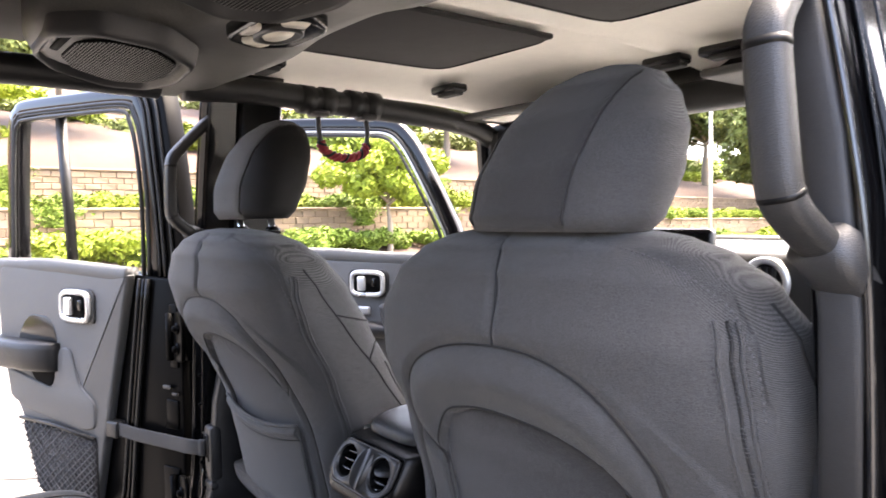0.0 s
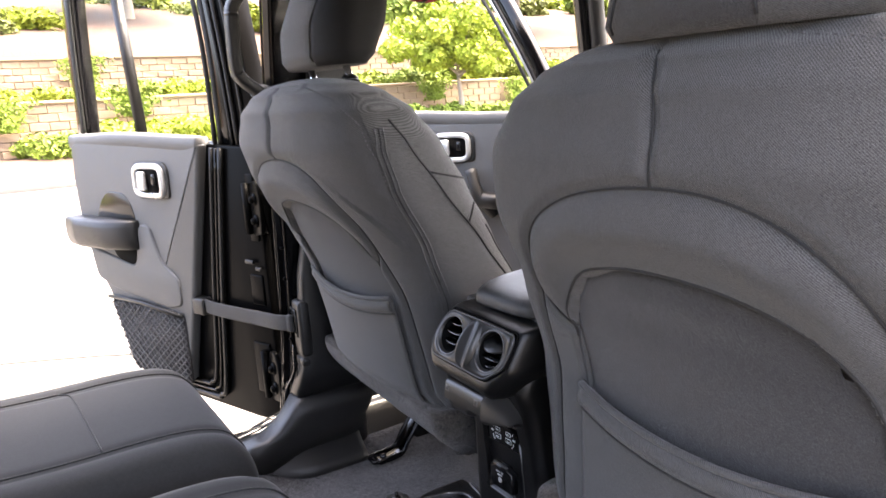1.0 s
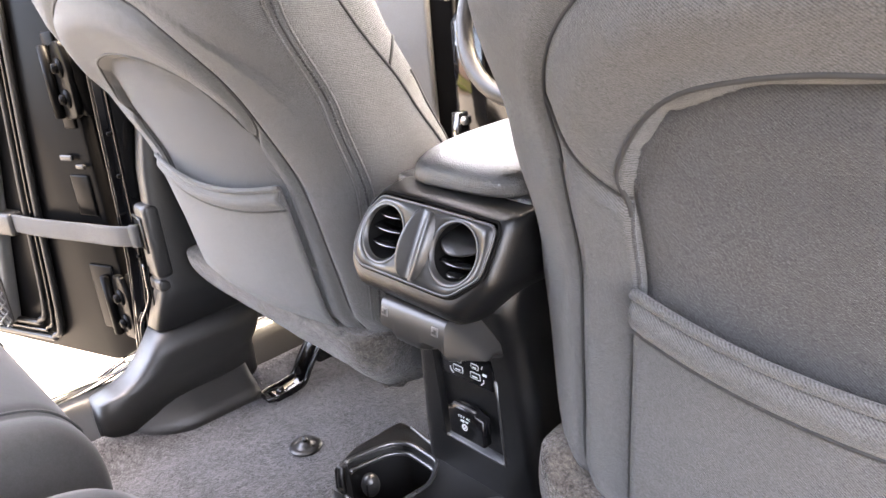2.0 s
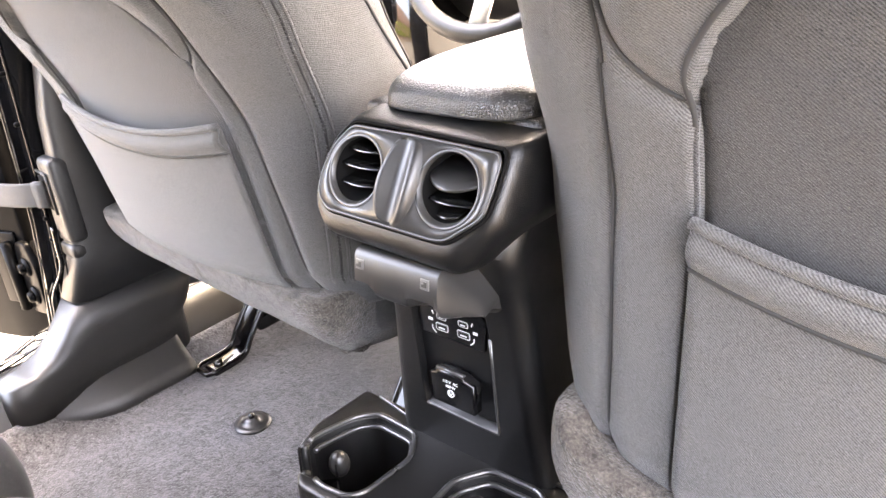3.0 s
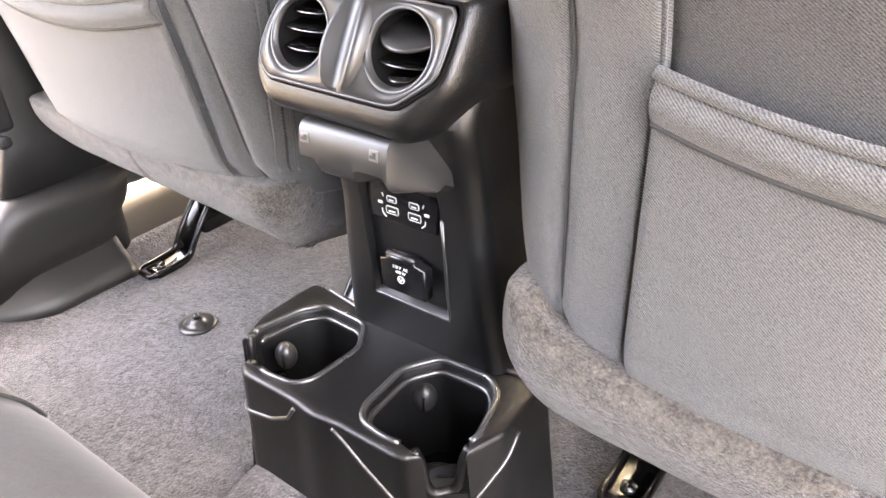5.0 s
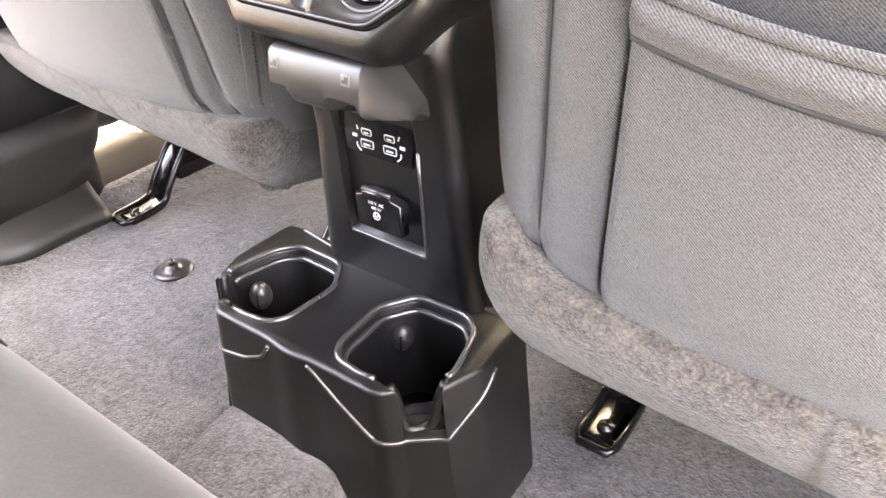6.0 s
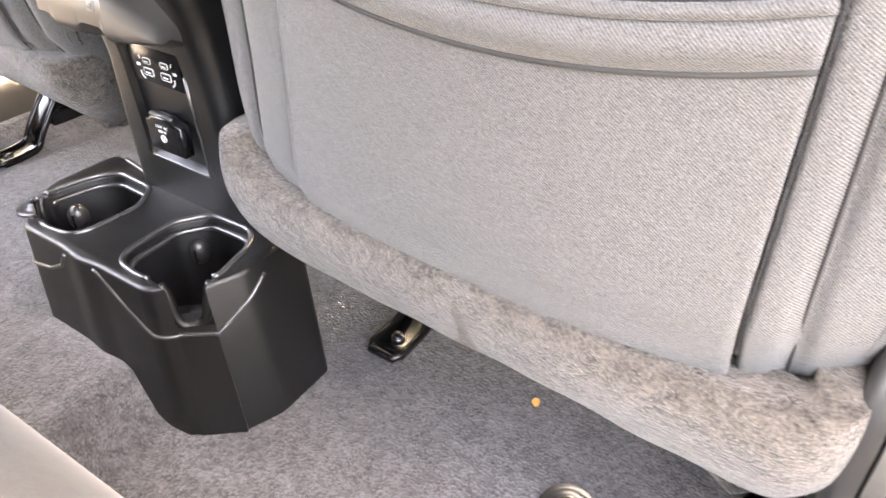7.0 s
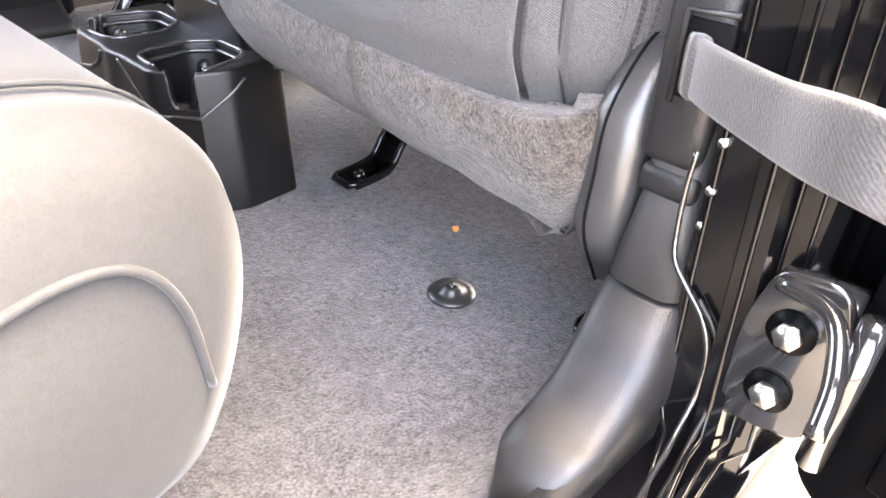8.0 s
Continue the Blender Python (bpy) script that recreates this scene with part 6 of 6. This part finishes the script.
def build_ground():
    bm = bmesh.new()
    R = 600
    xs = [-16.6, -10, -4, 0, 6, 30, R]
    ys = [-R, -60, -20, -6, 0, 6, 14, 26, 40, 90, R]
    rows = [[bm.verts.new((x, y, GZ)) for x in [-R] + xs] for y in ys]
    for a, b in zip(rows, rows[1:]):
        for i in range(len(a) - 1):
            bm.faces.new((a[i], a[i + 1], b[i + 1], b[i]))
    tagged(part("ground", bm, "concrete", smooth=False), "pale sun-bleached concrete roadway with tar-filled cracks", "ground", kind="structure")
    b = bmesh.new()
    rng = random.Random(4)
    for sx, sy, ang, n in ((-4.2, -3.4, 1.25, 60), (-5.0, -3.0, 1.30, 60), (-8.5, -6.0, 1.45, 60), (-12.0, -9.0, 1.5, 90)):
        p = Vector((sx, sy, GZ + 0.004))
        pts = []
        for k in range(n):
            pts.append(p.copy())
            ang += rng.uniform(-0.10, 0.10)
            p += Vector((math.cos(ang), math.sin(ang), 0)) * 0.22
        tube(pts, 0.018, 6, r2=0.003, up=(0, 0, 1), bm=b)
    tagged(part("crack_seals", b, "tar"), "dark tar-filled cracks in the roadway", "road crack", kind="stuff")


build_ground()


def bank(name, label, x0, x1, z0, z1, mat):
    """A long strip of planted ground, uneven, from y = -60 to 95."""
    bm = bmesh.new()
    rings = []
    for j in range(120):
        y = -60 + 155 * j / 119
        ring = []
        for i in range(9):
            t = i / 8
            x = x0 + (x1 - x0) * t
            z = z0 + (z1 - z0) * t + 0.10 * noise.noise((x * 0.7, y * 0.7, 1))
            ring.append(Vector((x, y, z)))
        rings.append(ring + [Vector((x1, y, GZ - 0.3)), Vector((x0, y, GZ - 0.3))])
    return tagged(part(name, loft(rings), mat), label, "planting bed", kind="structure")


bank("planted_bank", "brown mulch bank behind the kerb", -16.55, -20.45, -0.46, -0.02, "mulch")
bank("upper_terrace", "mulched terrace between two garden walls", -20.75, -23.6, 1.15, 1.25, "mulch")
bank("hillside", "red-brown mulched hillside rising behind the walls", -23.9, -75.0, 2.40, 15.0, "mulch")
kerb = thing("kerb", "pale concrete kerb along the roadway", "kerb", None, "", "structure")
for j in range(40):
    part("kerb_stone", box(-16.48, -57 + 3.8 * j, GZ + 0.07, 0.16, 3.785, 0.16, 0.02, 2), "concrete", kerb)
tagged(part("pavement", box(-15.3, 15, GZ + 0.006, 2.0, 150, 0.02, 0.004, 1), "concrete"), "pale concrete gutter strip", "pavement", kind="structure")


def block_wall(name, x, z0, z1, label, near_y):
    """A long wall of split-faced blocks: single blocks in the nearer stretch, the rest joined."""
    wall = thing(name, label, "garden wall", None, "garden walls", "structure")
    part("core", box(x - 0.16, 17, (z0 + z1) / 2 - 0.02, 0.24, 154, z1 - z0 - 0.03, 0), "stone", wall)
    rng = random.Random(9)
    rows = max(1, round((z1 - z0 - 0.10) / 0.20))
    h = (z1 - z0 - 0.10) / rows
    shapes = []
    for q in range(6):
        me_b = box(0, 0, 0, 0.12, 0.449, h - 0.012, 0.014, 1)
        for v in me_b.verts:
            v.co.x += 0.02 * noise.noise(v.co * 9 + Vector((q * 7, 0, 0)))
        me = bpy.data.meshes.new("block")
        me_b.to_mesh(me)
        me_b.free()
        me.materials.append(M["stone"])
        shapes.append(me)
    verts, faces = [], []
    for r in range(rows):
        y = -60 + (r % 2) * 0.23
        while y < 94:
            px, pz = x + rng.uniform(-0.012, 0.02), z0 + h * (r + 0.5)
            if near_y[0] < y < near_y[1]:
                ob = new("block", shapes[rng.randrange(6)])
                ob.parent = wall
                ob.location = (px, y, pz)
            else:
                b0 = len(verts)
                hx, hy, hz = 0.06, 0.215, h / 2 - 0.012
                for sx in (-1, 1):
                    for sy in (-1, 1):
                        for sz in (-1, 1):
                            verts.append((px + sx * hx, y + sy * hy, pz + sz * hz))
                for f in ((0, 1, 3, 2), (4, 6, 7, 5), (0, 4, 5, 1), (2, 3, 7, 6), (0, 2, 6, 4), (1, 5, 7, 3)):
                    faces.append([b0 + k for k in f])
            y += 0.46
    me = bpy.data.meshes.new("blocks")
    me.from_pydata(verts, [], faces)
    me.materials.append(M["stone"])
    ob = new("blocks", me)
    ob.parent = wall
    tagged(ob, "tan split-faced blocks", kind="stuff")
    for j in range(34):
        part("coping", box(x - 0.06, -58 + 4.55 * j, z1 - 0.045, 0.36, 4.53, 0.09, 0.02, 1), "stone", wall)


# ---- plants ----
def leaf_cloud(n, rng, centre_fn, size, mat):
    """n small bent leaves spread over places given by centre_fn."""
    verts, faces = [], []
    for _ in range(n):
        p, out = centre_fn(rng)
        nrm = (out + Vector((rng.uniform(-1, 1), rng.uniform(-1, 1), rng.uniform(-0.6, 1)))).normalized()
        t = nrm.cross(Vector((rng.uniform(-1, 1), rng.uniform(-1, 1), rng.uniform(-1, 1)))).normalized()
        b = nrm.cross(t)
        s = size * rng.uniform(0.6, 1.4)
        i = len(verts)
        verts += [p - t * s, p + b * s * 0.5 + nrm * s * 0.15, p + t * s, p - b * s * 0.5 + nrm * s * 0.15]
        faces += [(i, i + 1, i + 2), (i, i + 2, i + 3)]
    me = bpy.data.meshes.new("leaves")
    me.from_pydata([tuple(v) for v in verts], [], faces)
    me.materials.append(M[mat])
    return me


def clump_fn(clumps):
    def f(rng):
        c, r = rng.choice(clumps)
        d = Vector((rng.gauss(0, 1), rng.gauss(0, 1), rng.gauss(0, 1))).normalized()
        return c + Vector((d.x, d.y, d.z * 0.8)) * r * rng.uniform(0.75, 1.05), d
    return f


def make_shrub(seed, w, d, h, n, size, mat):
    rng = random.Random(seed)
    clumps = [(Vector((rng.uniform(-w, w) * 0.8, rng.uniform(-d, d) * 0.8, h * rng.uniform(0.25, 0.75))), h * rng.uniform(0.28, 0.5)) for _ in range(16)]
    return leaf_cloud(n, rng, clump_fn(clumps), size, mat)


SHRUBS = [make_shrub(k, 0.8, 1.1, 0.95, 2600, 0.085, ("leaf", "leaf2", "leaf3")[k % 3]) for k in range(6)]


def shrub(mesh, x, y, z, s, turn, label, group):
    ob = new("shrub", mesh)
    ob.matrix_basis = Matrix.LocRotScale((x, y, z), Euler((0, 0, turn)), (s, s, s * 0.9))
    return tagged(ob, label, "shrub", group)


rng = random.Random(21)
y = -24.0
while y < 60:
    if rng.random() < 0.72:
        shrub(SHRUBS[rng.choice((0, 1, 3, 4))], -19.3 + rng.uniform(-0.5, 0.6), y, -0.22, rng.uniform(0.8, 1.25), rng.uniform(0, 6), "low bright green shrub in front of a tan block wall", "shrubs on the bank")
    y += rng.uniform(1.3, 2.2)
y = -26.0
while y < 70:
    shrub(SHRUBS[rng.choice((0, 1, 3, 4))], -21.6 + rng.uniform(-0.3, 0.5), y, 1.05, rng.uniform(0.75, 1.05), rng.uniform(0, 6), "green shrub spilling over the lower garden wall", "terrace shrubs")
    y += rng.uniform(1.0, 1.7)
for k in range(120):
    x = -28.5 - 32 * rng.random() ** 1.1
    yy = rng.uniform(-30, 80)
    shrub(SHRUBS[rng.randrange(6)], x, yy, bank_z(x) - 0.2, rng.uniform(1.1, 2.6), rng.uniform(0, 6), "rounded green bush on the mulched hillside", "hillside bushes")

# trailing plants that hang over the lower wall
def trailing(x, y, z, h, seed):
    r2 = random.Random(seed)
    def f(rg):
        t = rg.random()
        return Vector((rg.uniform(-0.10, 0.12), rg.gauss(0, 0.34 - 0.2 * t), -h * t)), Vector((1, 0, 0))
    ob = new("trailing_plant", leaf_cloud(900, r2, f, 0.06, "leaf2"))
    ob.matrix_basis = pose(x, y, z)
    tagged(ob, "green creeper hanging down over a block wall", "creeper", "creepers")


for k, (yy, h) in enumerate(((-3.5, 1.1), (0.2, 0.7), (3.2, 0.5), (8.2, 0.6), (12.5, 0.6), (16.0, 0.9), (21.5, 0.7))):
    trailing(-20.05, yy, 1.30, h, 50 + k)
for k, yy in enumerate((-6.0, 2.5, 9.0, 18.0)):
    trailing(-23.0, yy, 2.55, 0.8, 70 + k)


def build_tree(seed, height, trunk_h, crown_w, n, size, mat, label, m, trunk_r=0.10):
    rng = random.Random(seed)
    t = thing("tree", label, "tree", m, "trees")
    top = Vector((rng.uniform(-0.1, 0.1), rng.uniform(-0.1, 0.1), trunk_h))
    bm = tube(smooth_path([(0, 0, -0.3), (0.03, 0.02, trunk_h * 0.5), tuple(top), (top.x, top.y, height * 0.8)], 6), lambda q: trunk_r * (1.15 - 0.85 * q), 10)
    part("trunk", bm, "bark", t)
    clumps = []
    limbs = bmesh.new()
    for k in range(15):
        a = 2.4 * k + rng.uniform(-0.3, 0.3)
        r = crown_w * rng.uniform(0.45, 0.95)
        z = trunk_h + (height - trunk_h) * (0.12 + 0.62 * (k / 14)) + rng.uniform(-0.15, 0.15)
        r *= math.sqrt(max(0.12, 1 - ((z - trunk_h) / (height - trunk_h) - 0.35) ** 2 * 1.8))
        tip = Vector((r * math.cos(a), r * math.sin(a), z))
        mid = top.lerp(tip, 0.5) + Vector((0, 0, 0.12))
        tube(smooth_path([top + Vector((0, 0, 0.05 * k)), mid, tip], 4), lambda q: trunk_r * 0.42 * (1.05 - 0.9 * q), 6, bm=limbs)
        s = (height - trunk_h) * rng.uniform(0.15, 0.24)
        clumps.append((tip, s))
        clumps.append((mid + Vector((0, 0, s * 0.5)), s * 0.9))
    for k in range(8):
        clumps.append((Vector((rng.gauss(0, crown_w * 0.3), rng.gauss(0, crown_w * 0.3), height * rng.uniform(0.72, 0.95))), (height - trunk_h) * rng.uniform(0.13, 0.2)))
    part("limbs", limbs, "bark", t)
    ob = new("crown", leaf_cloud(n, rng, clump_fn(clumps), size, mat))
    ob.parent = t
    tagged(ob, "bright leafy crown", kind="stuff")
    return t


build_tree(3, 3.75, 1.50, 2.1, 15000, 0.10, "leaf", "young tree with a bright green rounded crown on the bank", pose(-18.5, 12.5, -0.17))
big = build_tree(8, 8.5, 2.6, 3.6, 16000, 0.17, "leaf3", "broad green tree on the hillside", pose(-30.0, 24.0, 3.2), 0.22)
for x, yy, s, turn in ((-34, 6, 1.0, 1), (-27, 34, 1.15, 2), (-22, 47, 1.2, 3), (-38, -6, 0.9, 4), (-14, 56, 1.2, 5), (-4, 60, 1.25, 0.5), (6, 62, 1.2, 2.2), (-30, 52, 1.3, 3.1), (-45, 20, 1.1, 1.7), (18, 64, 1.2, 4.0), (-9, 70, 1.5, 2.9)):
    copy_thing(big, Matrix.LocRotScale((x, yy, bank_z(x) - 0.2), Euler((0, 0, turn)), (s, s, s)))

lampx, lampy = 0.96 - 40 * 0.503, -0.6 + 40 * 0.865
lamp = thing("street_lamp", "tall pale street lamp post in a car park", "street lamp", pose(lampx, lampy, GZ))
part("post", tube([(0, 0, 0), (0, 0, 9.3)], lambda q: 0.10 - 0.035 * q, 12), "pole", lamp)
part("base", box(0, 0, 0.3, 0.55, 0.55, 0.6, 0.05, 2), "concrete", lamp)
part("arm", tube([(0, 0, 9.2), (0.6, 0, 9.35)], 0.04, 8), "pole", lamp)
part("lamp_head", box(0.9, 0, 9.36, 0.7, 0.3, 0.12, 0.04, 2), "pole", lamp)

fence = thing("hill_fence", "white fence along the top of the hillside", "fence")
for k in range(60):
    part("post", box(-58.0, -40 + 2.2 * k, bank_z(-58) + 0.6, 0.12, 0.12, 1.3, 0), "fence", fence)
for z in (0.4, 0.8, 1.15):
    part("rail", box(-58.0, 25, bank_z(-58) + z, 0.06, 131, 0.12, 0), "fence", fence)

block_wall("garden_wall", -20.4, -0.10, 1.30, "tan split-block retaining wall along the planted bank", (-5.5, 12.5))
block_wall("upper_garden_wall", -23.5, 1.15, 2.58, "second tan block retaining wall on the terrace above", (-4, 11))
